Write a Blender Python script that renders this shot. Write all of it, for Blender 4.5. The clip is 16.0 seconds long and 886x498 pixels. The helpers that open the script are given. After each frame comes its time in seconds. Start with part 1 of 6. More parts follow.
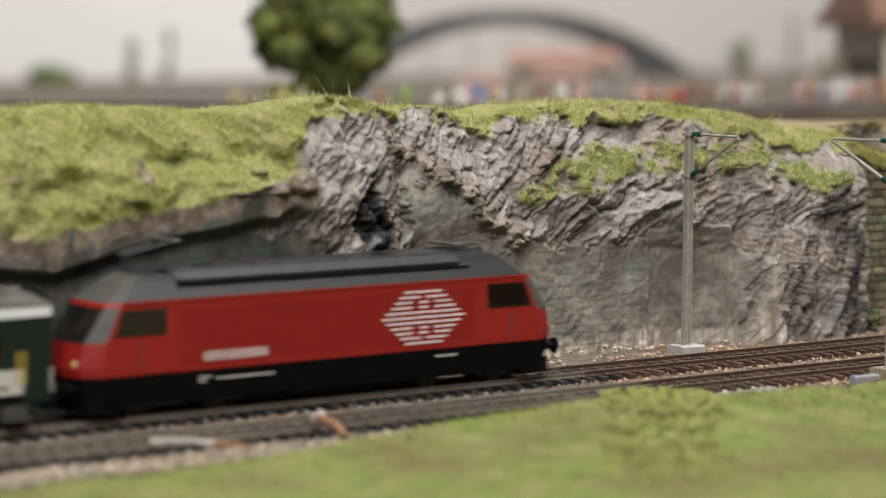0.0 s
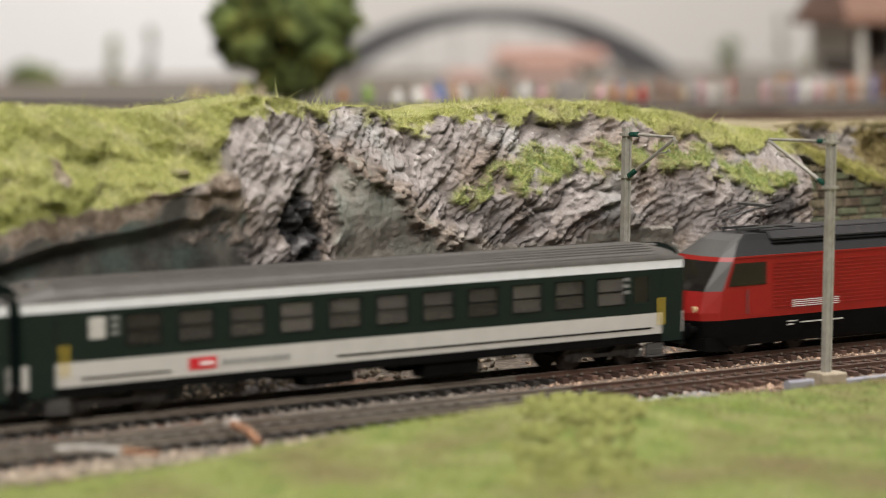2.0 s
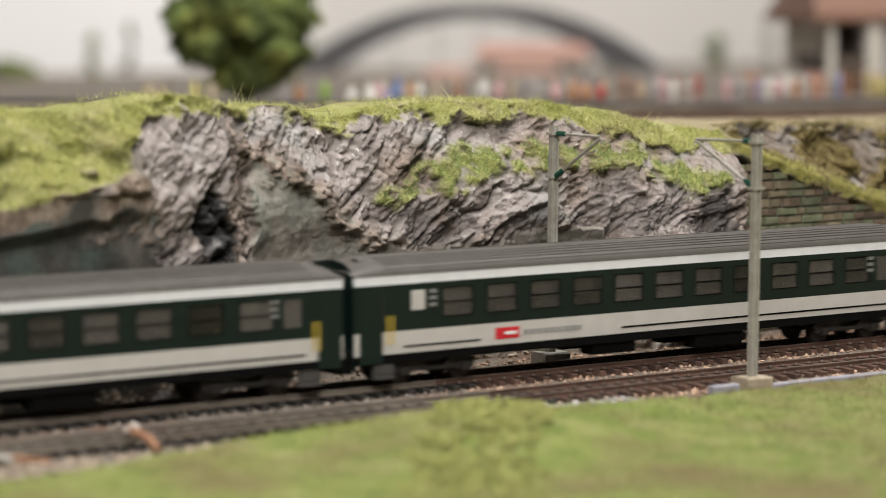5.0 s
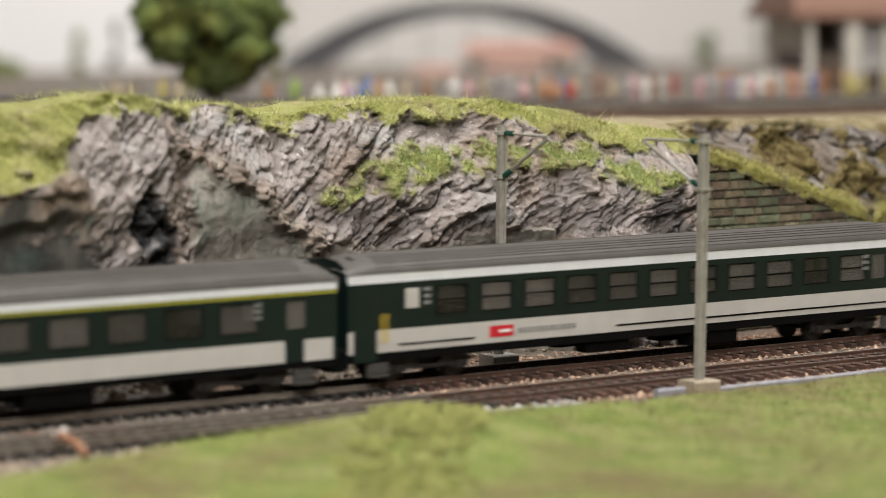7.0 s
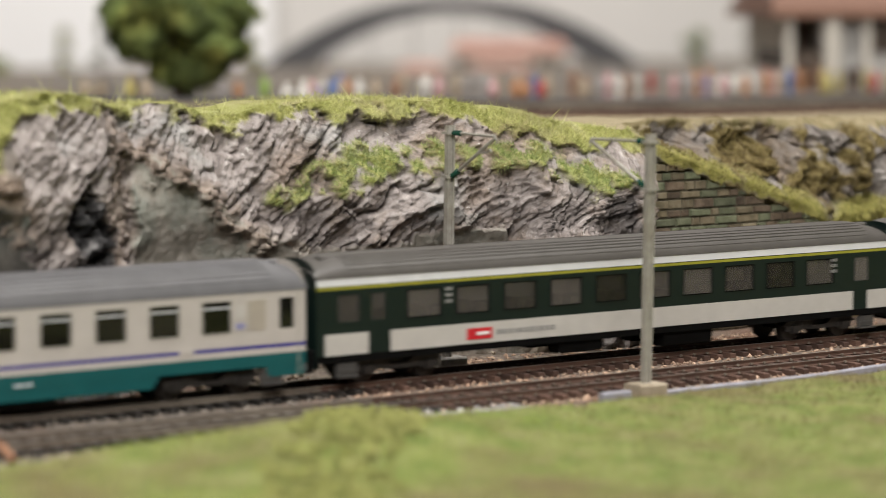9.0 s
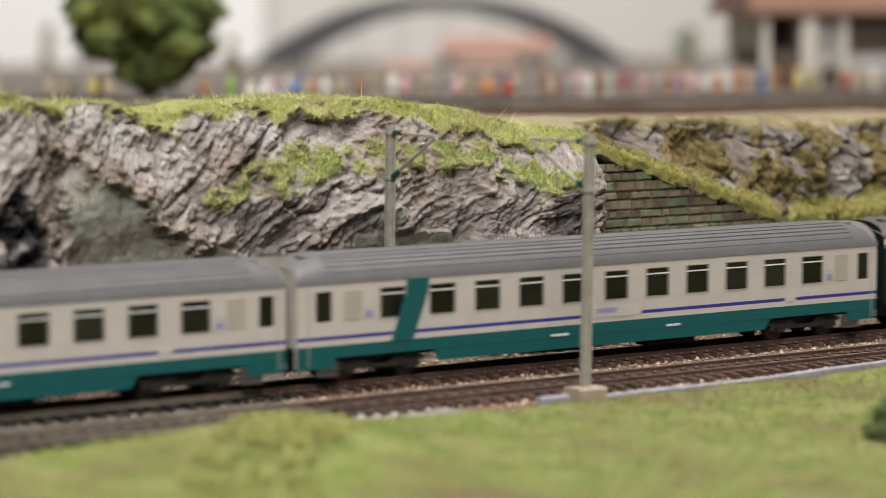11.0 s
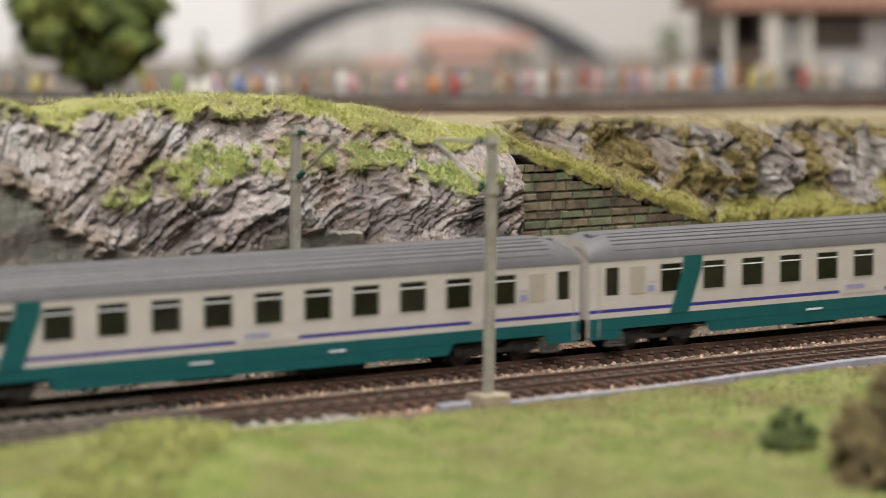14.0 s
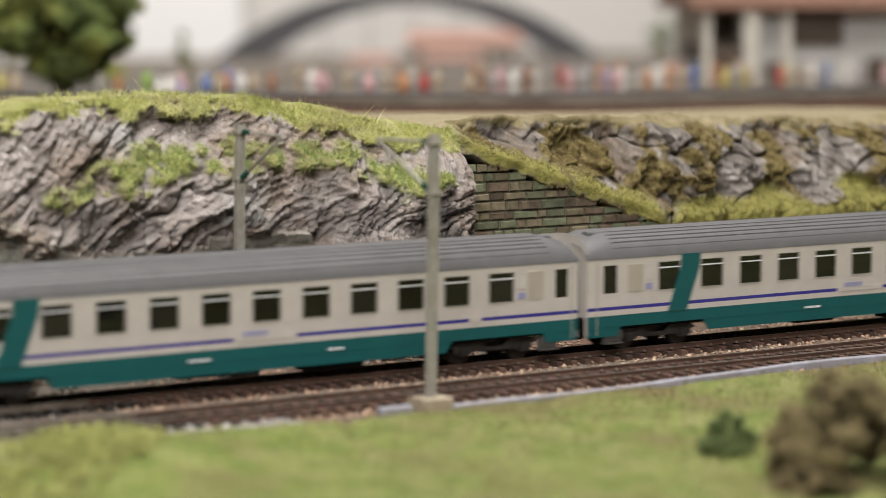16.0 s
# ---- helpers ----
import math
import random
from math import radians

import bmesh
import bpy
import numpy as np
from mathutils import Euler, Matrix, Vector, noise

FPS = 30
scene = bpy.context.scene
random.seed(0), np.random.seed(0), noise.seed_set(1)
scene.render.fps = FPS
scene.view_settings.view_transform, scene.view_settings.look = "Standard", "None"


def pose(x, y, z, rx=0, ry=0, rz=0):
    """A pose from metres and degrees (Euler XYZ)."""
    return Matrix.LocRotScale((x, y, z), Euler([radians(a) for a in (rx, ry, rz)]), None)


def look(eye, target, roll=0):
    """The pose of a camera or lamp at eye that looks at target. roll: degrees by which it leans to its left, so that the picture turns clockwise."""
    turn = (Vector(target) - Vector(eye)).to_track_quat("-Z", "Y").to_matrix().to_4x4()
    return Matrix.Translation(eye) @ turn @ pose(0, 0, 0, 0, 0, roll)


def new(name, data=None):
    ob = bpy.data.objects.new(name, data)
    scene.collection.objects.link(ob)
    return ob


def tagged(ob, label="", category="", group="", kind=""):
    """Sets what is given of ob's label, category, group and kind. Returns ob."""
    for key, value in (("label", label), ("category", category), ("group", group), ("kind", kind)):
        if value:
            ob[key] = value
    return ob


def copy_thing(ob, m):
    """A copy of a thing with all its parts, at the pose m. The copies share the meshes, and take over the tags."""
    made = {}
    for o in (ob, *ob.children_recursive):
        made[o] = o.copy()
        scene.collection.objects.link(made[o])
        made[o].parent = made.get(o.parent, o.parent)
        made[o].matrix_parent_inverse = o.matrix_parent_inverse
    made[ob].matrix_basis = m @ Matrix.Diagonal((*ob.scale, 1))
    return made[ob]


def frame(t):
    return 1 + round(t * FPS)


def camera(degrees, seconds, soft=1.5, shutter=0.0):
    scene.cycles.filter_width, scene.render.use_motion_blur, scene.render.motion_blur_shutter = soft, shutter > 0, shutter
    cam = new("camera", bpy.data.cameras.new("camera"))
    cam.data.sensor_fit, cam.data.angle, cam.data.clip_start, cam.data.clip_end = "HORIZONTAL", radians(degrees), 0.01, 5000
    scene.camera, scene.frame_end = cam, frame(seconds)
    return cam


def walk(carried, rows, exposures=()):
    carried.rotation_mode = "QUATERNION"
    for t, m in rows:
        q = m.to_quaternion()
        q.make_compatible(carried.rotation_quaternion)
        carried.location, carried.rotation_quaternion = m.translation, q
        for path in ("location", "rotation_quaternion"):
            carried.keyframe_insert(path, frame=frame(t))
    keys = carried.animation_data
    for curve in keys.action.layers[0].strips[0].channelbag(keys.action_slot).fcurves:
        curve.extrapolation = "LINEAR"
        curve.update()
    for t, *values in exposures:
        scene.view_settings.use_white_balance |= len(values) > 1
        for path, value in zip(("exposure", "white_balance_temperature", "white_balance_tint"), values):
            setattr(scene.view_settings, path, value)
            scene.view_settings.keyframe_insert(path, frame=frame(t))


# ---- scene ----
LENS = 19.7
cam = camera(LENS, 16.0, soft=0.62, shutter=0.5)
# the lens is wide open: sharp at the tracks and the rock, soft before and behind
cam.data.dof.use_dof = True
cam.data.dof.focus_distance = 1.08
cam.data.dof.aperture_fstop = 7.4

# a straight slide along the track, with a slow drift of the head: seconds and place along the track
SLIDE = [(0, -0.7304), (0.5, -0.7220), (1, -0.7136), (1.5, -0.7051), (2, -0.6963), (2.5, -0.6897), (3, -0.6833), (3.5, -0.6775),
         (4, -0.6713), (6.5, -0.6387), (7, -0.6323), (7.5, -0.6265), (8, -0.6196), (8.5, -0.6134), (9, -0.6067), (11.5, -0.5706),
         (12, -0.5627), (12.5, -0.5556), (13, -0.5483), (13.5, -0.5418), (14, -0.5348), (14.5, -0.5286), (15, -0.5222),
         (15.5, -0.5162), (16, -0.5100)]


def slide_pose(t, x):
    k = t / 16
    level = pose(x, -0.7337 - 0.0121 * k, 0.13846 + 0.00249 * k, 90 - 4.973 - 0.486 * k, 0, -34.867 + 0.225 * k)
    return level @ pose(0, 0, 0, 0, 0, -0.143 + 0.249 * k)


walk(cam, [(t, slide_pose(t, x)) for t, x in SLIDE], exposures=[(0, -0.30), (1.0, -0.22), (2.0, -0.15), (16, -0.13)])

# ---- light: a bright hall with lamps in the ceiling, and an added fill for the backdrop ----
world = bpy.data.worlds.new("hall_light")
scene.world = world
world.use_nodes = True
world.node_tree.nodes["Background"].inputs["Color"].default_value = (1.0, 0.96, 0.9, 1)
world.node_tree.nodes["Background"].inputs["Strength"].default_value = 0.25


def area_lamp(name, eye, target, sx, sy, watts, colour=(1.0, 0.965, 0.935)):
    lamp = bpy.data.lights.new(name, "AREA")
    lamp.shape, lamp.size, lamp.size_y, lamp.energy, lamp.color = "RECTANGLE", sx, sy, watts, colour
    ob = new(name, lamp)
    ob.matrix_world = look(eye, target)
    return ob


area_lamp("ceiling_lamp_front", (-1.5, -1.9, 1.75), (-0.25, 0.1, 0.0), 1.2, 0.8, 80)
area_lamp("ceiling_lamp_middle", (0.15, -0.20, 2.1), (0.10, 0.10, 0.0), 1.6, 0.8, 68)
# unseen lamp, added only to brighten the backdrop boards
area_lamp("backdrop_fill_lamp", (1.5, 2.6, 2.1), (1.9, 3.6, 0.2), 2.4, 0.8, 92)


# ---- materials ----
def material(name, stops, scale=300.0, rough=0.8, metal=0.0, bump=0.0, bump_scale=None, detail=8.0, stretch=(1, 1, 1), bands=None, turn=(0, 0, 0),
             spec=0.5, vary=0.0, island=0.0, blotch=0.0, blotch_colour=(0, 0, 0), blotch_scale=30.0):
    """A surface whose colour wanders through the stops with a fine noise; blotch lays larger stains or painted shade of
    another colour over it.
    """
    m = bpy.data.materials.new(name)
    m.use_nodes = True
    nodes, links = m.node_tree.nodes, m.node_tree.links
    skin = nodes["Principled BSDF"]
    skin.inputs["Roughness"].default_value, skin.inputs["Metallic"].default_value = rough, metal
    skin.inputs["Specular IOR Level"].default_value = spec
    coords, place = nodes.new("ShaderNodeTexCoord"), nodes.new("ShaderNodeMapping")
    place.inputs["Scale"].default_value, place.inputs["Rotation"].default_value = stretch, turn
    if bands:
        place.vector_type, place.inputs["Scale"].default_value = "TEXTURE", bands
    links.new(coords.outputs["Object"], place.inputs["Vector"])
    grain = nodes.new("ShaderNodeTexNoise")
    grain.inputs["Scale"].default_value, grain.inputs["Detail"].default_value, grain.inputs["Roughness"].default_value = scale, detail, 0.62
    links.new(place.outputs["Vector"], grain.inputs["Vector"])
    ramp = nodes.new("ShaderNodeValToRGB")
    while len(ramp.color_ramp.elements) < len(stops):
        ramp.color_ramp.elements.new(0.5)
    for k, c in enumerate(stops):
        e = ramp.color_ramp.elements[k]
        e.position, e.color = (0.3 + 0.4 * k / max(1, len(stops) - 1)), (*c, 1)
    links.new(grain.outputs["Fac"], ramp.inputs["Fac"])
    colour = ramp.outputs["Color"]
    if blotch:
        stain, cut, mix = nodes.new("ShaderNodeTexNoise"), nodes.new("ShaderNodeMapRange"), nodes.new("ShaderNodeMix")
        stain.inputs["Scale"].default_value, stain.inputs["Detail"].default_value = blotch_scale, 4
        links.new(coords.outputs["Object"], stain.inputs["Vector"])
        cut.inputs["From Min"].default_value, cut.inputs["From Max"].default_value, cut.inputs["To Max"].default_value = 0.48, 0.66, blotch
        links.new(stain.outputs["Fac"], cut.inputs["Value"])
        mix.data_type = "RGBA"
        links.new(cut.outputs["Result"], mix.inputs["Factor"])
        links.new(colour, mix.inputs["A"])
        mix.inputs["B"].default_value = (*blotch_colour, 1)
        colour = mix.outputs["Result"]
    if vary or island:
        shift, hue = (nodes.new("ShaderNodeObjectInfo") if vary else nodes.new("ShaderNodeNewGeometry")), nodes.new("ShaderNodeHueSaturation")
        span = nodes.new("ShaderNodeMapRange")
        span.inputs["To Min"].default_value, span.inputs["To Max"].default_value = 1 - (vary or island), 1 + (vary or island)
        links.new(shift.outputs["Random" if vary else "Random Per Island"], span.inputs["Value"])
        links.new(span.outputs["Result"], hue.inputs["Value"])
        links.new(colour, hue.inputs["Color"])
        colour = hue.outputs["Color"]
    links.new(colour, skin.inputs["Base Color"])
    if bump:
        relief, lift = nodes.new("ShaderNodeTexNoise"), nodes.new("ShaderNodeBump")
        relief.inputs["Scale"].default_value, relief.inputs["Detail"].default_value, relief.inputs["Roughness"].default_value = bump_scale or scale * 2, 8, 0.7
        links.new(place.outputs["Vector"], relief.inputs["Vector"])
        lift.inputs["Strength"].default_value, lift.inputs["Distance"].default_value = 1.0, bump
        links.new(relief.outputs["Fac"], lift.inputs["Height"])
        links.new(lift.outputs["Normal"], skin.inputs["Normal"])
    return m


def paint(name, c, rough=0.45, spread=0.06, **more):
    lo, hi = tuple(v * (1 - spread) for v in c), tuple(min(1, v * (1 + spread)) for v in c)
    return material(name, (lo, hi), scale=more.pop("scale", 120), rough=rough, detail=3, **more)


def glass(name, tint, rough=0.05, alpha=0.0):
    """Window plastic: partly clear, with a gloss."""
    m = bpy.data.materials.new(name)
    m.use_nodes = True
    nodes, links = m.node_tree.nodes, m.node_tree.links
    skin, clear, mix = nodes["Principled BSDF"], nodes.new("ShaderNodeBsdfTransparent"), nodes.new("ShaderNodeMixShader")
    skin.inputs["Base Color"].default_value, skin.inputs["Roughness"].default_value = (*tint, 1), rough
    mix.inputs["Fac"].default_value = alpha
    # chance tint per pane paints in the differing see-through light and reflections
    luck, span = nodes.new("ShaderNodeObjectInfo"), nodes.new("ShaderNodeMix")
    span.data_type = "RGBA"
    span.inputs["A"].default_value, span.inputs["B"].default_value = (*(v * 0.25 for v in tint), 1), (*(v * 2.2 for v in tint), 1)
    links.new(luck.outputs["Random"], span.inputs["Factor"])
    links.new(span.outputs["Result"], skin.inputs["Base Color"])
    links.new(skin.outputs["BSDF"], mix.inputs[1])
    links.new(clear.outputs["BSDF"], mix.inputs[2])
    links.new(mix.outputs["Shader"], nodes["Material Output"].inputs["Surface"])
    return m


SAND = material("pale_sand", ((0.22, 0.185, 0.10), (0.36, 0.30, 0.19)), scale=350, rough=0.9, bump=0.0005)
TURF = material("turf_mat", ((0.20, 0.21, 0.045), (0.34, 0.35, 0.11), (0.42, 0.40, 0.19)), scale=160, rough=0.95, bump=0.0012, bump_scale=900,
                blotch=0.7, blotch_colour=(0.30, 0.24, 0.14), blotch_scale=32)
TURF_NEAR = material("near_turf_mat", ((0.11, 0.18, 0.026), (0.23, 0.265, 0.068), (0.32, 0.32, 0.14)), scale=70, rough=0.95, bump=0.0015, bump_scale=700,
                     blotch=0.85, blotch_colour=(0.19, 0.145, 0.065), blotch_scale=17)
# the darker blotch paints in shade for dips between the turf's lumps
BLADE = material("grass_fibre", ((0.32, 0.345, 0.095), (0.50, 0.50, 0.20), (0.63, 0.60, 0.38)), scale=75, rough=0.8, island=0.35, blotch=0.55, blotch_colour=(0.20, 0.23, 0.05), blotch_scale=48)
BLADE_LEDGE = material("green_ledge_fibre", ((0.20, 0.27, 0.075), (0.33, 0.39, 0.14), (0.45, 0.46, 0.24)), scale=80, rough=0.85, island=0.4)
BLADE_OLIVE = material("olive_grass_fibre", ((0.112, 0.104, 0.029), (0.19, 0.162, 0.060), (0.255, 0.215, 0.11)), scale=60, rough=0.85, island=0.35)
BLADE_NEAR = material("near_grass_fibre", ((0.20, 0.37, 0.040), (0.36, 0.41, 0.095), (0.50, 0.48, 0.21)), scale=13, rough=0.85, island=0.45, blotch=0.6, blotch_colour=(0.22, 0.18, 0.085), blotch_scale=17)
BLADE_DRY = material("dry_grass_fibre", ((0.09, 0.065, 0.025), (0.19, 0.14, 0.06), (0.26, 0.205, 0.10)), scale=40, rough=0.85, island=0.3)
FOAM_YELLOW = material("yellow_green_foam", ((0.19, 0.21, 0.045), (0.32, 0.315, 0.11)), scale=200, rough=0.95, island=0.3)
FOAM_GREEN = material("dull_green_foam", ((0.05, 0.08, 0.02), (0.12, 0.15, 0.05)), scale=200, rough=0.95, island=0.35)
FOAM_BROWN = material("brown_foam", ((0.06, 0.045, 0.018), (0.17, 0.135, 0.06)), scale=200, rough=0.95, island=0.35)
FOAM_TREE = material("dark_leaf_foam", ((0.03, 0.05, 0.012), (0.10, 0.13, 0.03), (0.21, 0.21, 0.045)), scale=40, rough=0.9, island=0.35)
BARK = material("bark", ((0.05, 0.035, 0.025), (0.12, 0.09, 0.06)), scale=200, rough=0.9, bump=0.0008)
BALLAST_BED = material("ballast_bed", ((0.07, 0.055, 0.043), (0.17, 0.138, 0.108), (0.32, 0.265, 0.21)), scale=420, rough=0.9, bump=0.0012, bump_scale=900,
                       blotch=0.7, blotch_colour=(0.22, 0.10, 0.055), blotch_scale=14)
STONE_PALE = material("pale_ballast_stone", ((0.17, 0.158, 0.148), (0.42, 0.40, 0.38)), scale=300, rough=0.85, island=0.5)
STONE_GREY = material("grey_ballast_stone", ((0.09, 0.075, 0.062), (0.24, 0.21, 0.178)), scale=300, rough=0.85, island=0.6)
STONE_RUST = material("rusty_ballast_stone", ((0.20, 0.11, 0.07), (0.48, 0.36, 0.26)), scale=220, rough=0.85, island=0.6)
SLEEPER = material("dark_sleeper", ((0.010, 0.009, 0.008), (0.032, 0.026, 0.021)), scale=400, rough=0.75, vary=0.5)
SLEEPER_RUST = material("rust_brown_sleeper", ((0.05, 0.028, 0.02), (0.12, 0.065, 0.045)), scale=400, rough=0.85, vary=0.4)
RAIL_SIDE = material("rusty_rail_side", ((0.12, 0.098, 0.078), (0.25, 0.215, 0.17)), scale=160, rough=0.6, stretch=(0.2, 1, 1), blotch=0.7, blotch_colour=(0.085, 0.045, 0.032), blotch_scale=5)
RAIL_RUST = material("dark_rust_rail", ((0.05, 0.028, 0.02), (0.13, 0.072, 0.05)), scale=200, rough=0.6, stretch=(0.3, 1, 1))
RAIL_TOP = material("worn_rail_head", ((0.24, 0.21, 0.18), (0.42, 0.38, 0.33)), scale=120, rough=0.35, metal=0.7, stretch=(0.1, 1, 1))
BRICK = material("olive_brown_block", ((0.10, 0.088, 0.048), (0.19, 0.155, 0.095), (0.25, 0.22, 0.145)), scale=140, rough=0.7, bump=0.0006, bump_scale=700, vary=0.3)
BRICK_GREEN = material("mossy_green_block", ((0.08, 0.092, 0.05), (0.145, 0.158, 0.092), (0.21, 0.22, 0.14)), scale=140, rough=0.7, bump=0.0006, bump_scale=700, vary=0.3)
BRICK_BROWN = material("dark_brown_block", ((0.06, 0.045, 0.03), (0.13, 0.095, 0.062), (0.20, 0.155, 0.11)), scale=140, rough=0.7, bump=0.0006, bump_scale=700, vary=0.3)
MORTAR = material("dark_mortar", ((0.06, 0.055, 0.036), (0.125, 0.11, 0.075)), scale=300, rough=0.9)
STEEL = material("galvanised_mast_steel", ((0.30, 0.285, 0.25), (0.46, 0.44, 0.39)), scale=250, rough=0.45, metal=0.2, blotch=0.4, blotch_colour=(0.20, 0.17, 0.12), blotch_scale=60)
INSULATOR = paint("green_insulator", (0.012, 0.062, 0.042), 0.25)
CONCRETE = material("concrete", ((0.34, 0.32, 0.29), (0.55, 0.53, 0.49)), scale=300, rough=0.85, bump=0.0003)
CONCRETE_TAN = material("tan_concrete", ((0.28, 0.23, 0.16), (0.42, 0.36, 0.27)), scale=300, rough=0.85, bump=0.0004)
CONDUIT = material("blue_grey_conduit", ((0.22, 0.22, 0.26), (0.36, 0.36, 0.41)), scale=200, rough=0.5, blotch=0.3, blotch_colour=(0.2, 0.17, 0.12), blotch_scale=60)
TWIG = material("twig", ((0.16, 0.07, 0.035), (0.36, 0.19, 0.11)), scale=200, rough=0.8)
TWIG_PALE = material("pale_twig", ((0.34, 0.31, 0.28), (0.55, 0.52, 0.48)), scale=250, rough=0.8)

LOCO_RED = paint("locomotive_red", (0.27, 0.0125, 0.0095), 0.42)
LOCO_GREY = paint("locomotive_roof_grey", (0.017, 0.017, 0.018), 0.45, 0.2, spec=0.35)
LOCO_ROOF = paint("locomotive_roof_panel", (0.030, 0.029, 0.030), 0.5, 0.2, spec=0.3)
LOCO_PILLAR = paint("light_grey_pillar", (0.075, 0.072, 0.068), 0.5, spec=0.3)
PANTO = paint("dark_pantograph_grey", (0.05, 0.05, 0.05), 0.5)
STONE_TAN = material("tan_gravel_stone", ((0.26, 0.20, 0.14), (0.52, 0.44, 0.34)), scale=260, rough=0.9, island=0.5)
BLACK = paint("black_underframe", (0.004, 0.004, 0.004), 0.6, 0.25, spec=0.08)
WHEEL = paint("dark_wheel_metal", (0.035, 0.030, 0.027), 0.4, 0.2, metal=0.5)
WHITE = paint("white_lettering", (0.78, 0.77, 0.74), 0.5)
GREEN = paint("bottle_green_paint", (0.0045, 0.0125, 0.0105), 0.35)
BAND = paint("warm_grey_band", (0.50, 0.48, 0.44), 0.42)
STRIPE_WHITE = paint("white_eaves_stripe", (0.72, 0.73, 0.74), 0.35)
ROOF_GREY = paint("warm_grey_roof", (0.074, 0.068, 0.061), 0.55, 0.12)
ROOF_SLATE = paint("slate_grey_roof", (0.115, 0.114, 0.118), 0.55, 0.1)
YELLOW = paint("yellow_stripe", (0.30, 0.29, 0.03), 0.45)
RAIL_YELLOW = paint("yellow_handrail", (0.55, 0.40, 0.05), 0.45)
SIGN_RED = paint("red_badge", (0.55, 0.02, 0.03), 0.4)
CREAM = paint("cream_paint", (0.485, 0.45, 0.41), 0.4)
TEAL = paint("teal_paint", (0.006, 0.085, 0.088), 0.38)
PALE_BLUE = paint("pale_blue_lettering", (0.26, 0.26, 0.42), 0.5)
BLUE = paint("blue_stripe", (0.035, 0.03, 0.22), 0.4)
FROST = paint("frosted_pane", (0.38, 0.34, 0.28), 0.35)
BOGIE = material("weathered_bogie", ((0.006, 0.0055, 0.005), (0.032, 0.027, 0.023)), scale=500, rough=0.6)
PANE = glass("clear_window", (0.08, 0.072, 0.066), 0.10, 0.52)
PANE_DARK = glass("tinted_window", (0.009, 0.008, 0.007), 0.06, 0.12)
SIGN_GREY = paint("small_sign_grey", (0.22, 0.22, 0.21), 0.5)
SEAT = paint("brown_interior", (0.10, 0.06, 0.045), 0.8, 0.3)
LAMP_GLASS = paint("lamp_glass", (0.7, 0.55, 0.3), 0.2)
RUBBER = paint("black_rubber", (0.012, 0.012, 0.013), 0.7)
WALL_PAINT = paint("white_hall_wall", (0.68, 0.655, 0.62), 0.8, 0.02, scale=3)
WALL_LIGHT = paint("bright_white_screen", (0.93, 0.92, 0.91), 0.8, 0.01, scale=3)
FLOOR_GREY = paint("grey_hall_floor", (0.25, 0.24, 0.23), 0.5, 0.1, scale=8)
BOARD = material("plywood_board", ((0.25, 0.17, 0.10), (0.36, 0.26, 0.16)), scale=25, rough=0.6, stretch=(0.2, 1, 1))
PLAZA = material("far_ground", ((0.10, 0.08, 0.06), (0.18, 0.145, 0.11)), scale=40, rough=0.9, blotch=0.6, blotch_colour=(0.13, 0.13, 0.13), blotch_scale=3)
BRIDGE = paint("grey_steel_arch", (0.075, 0.075, 0.08), 0.55, 0.15)
ROOF_TILE = paint("red_tile_roof", (0.34, 0.19, 0.15), 0.8, 0.2)
HOUSE_WALL = paint("pale_house_wall", (0.55, 0.52, 0.46), 0.8, 0.06)
HOUSE_GREY = paint("grey_house_wall", (0.42, 0.41, 0.39), 0.8, 0.06)
HOUSE_WOOD = paint("dark_timber", (0.07, 0.05, 0.035), 0.7, 0.2)
WOOD_ROOF = paint("brown_roof", (0.24, 0.13, 0.09), 0.8, 0.15)


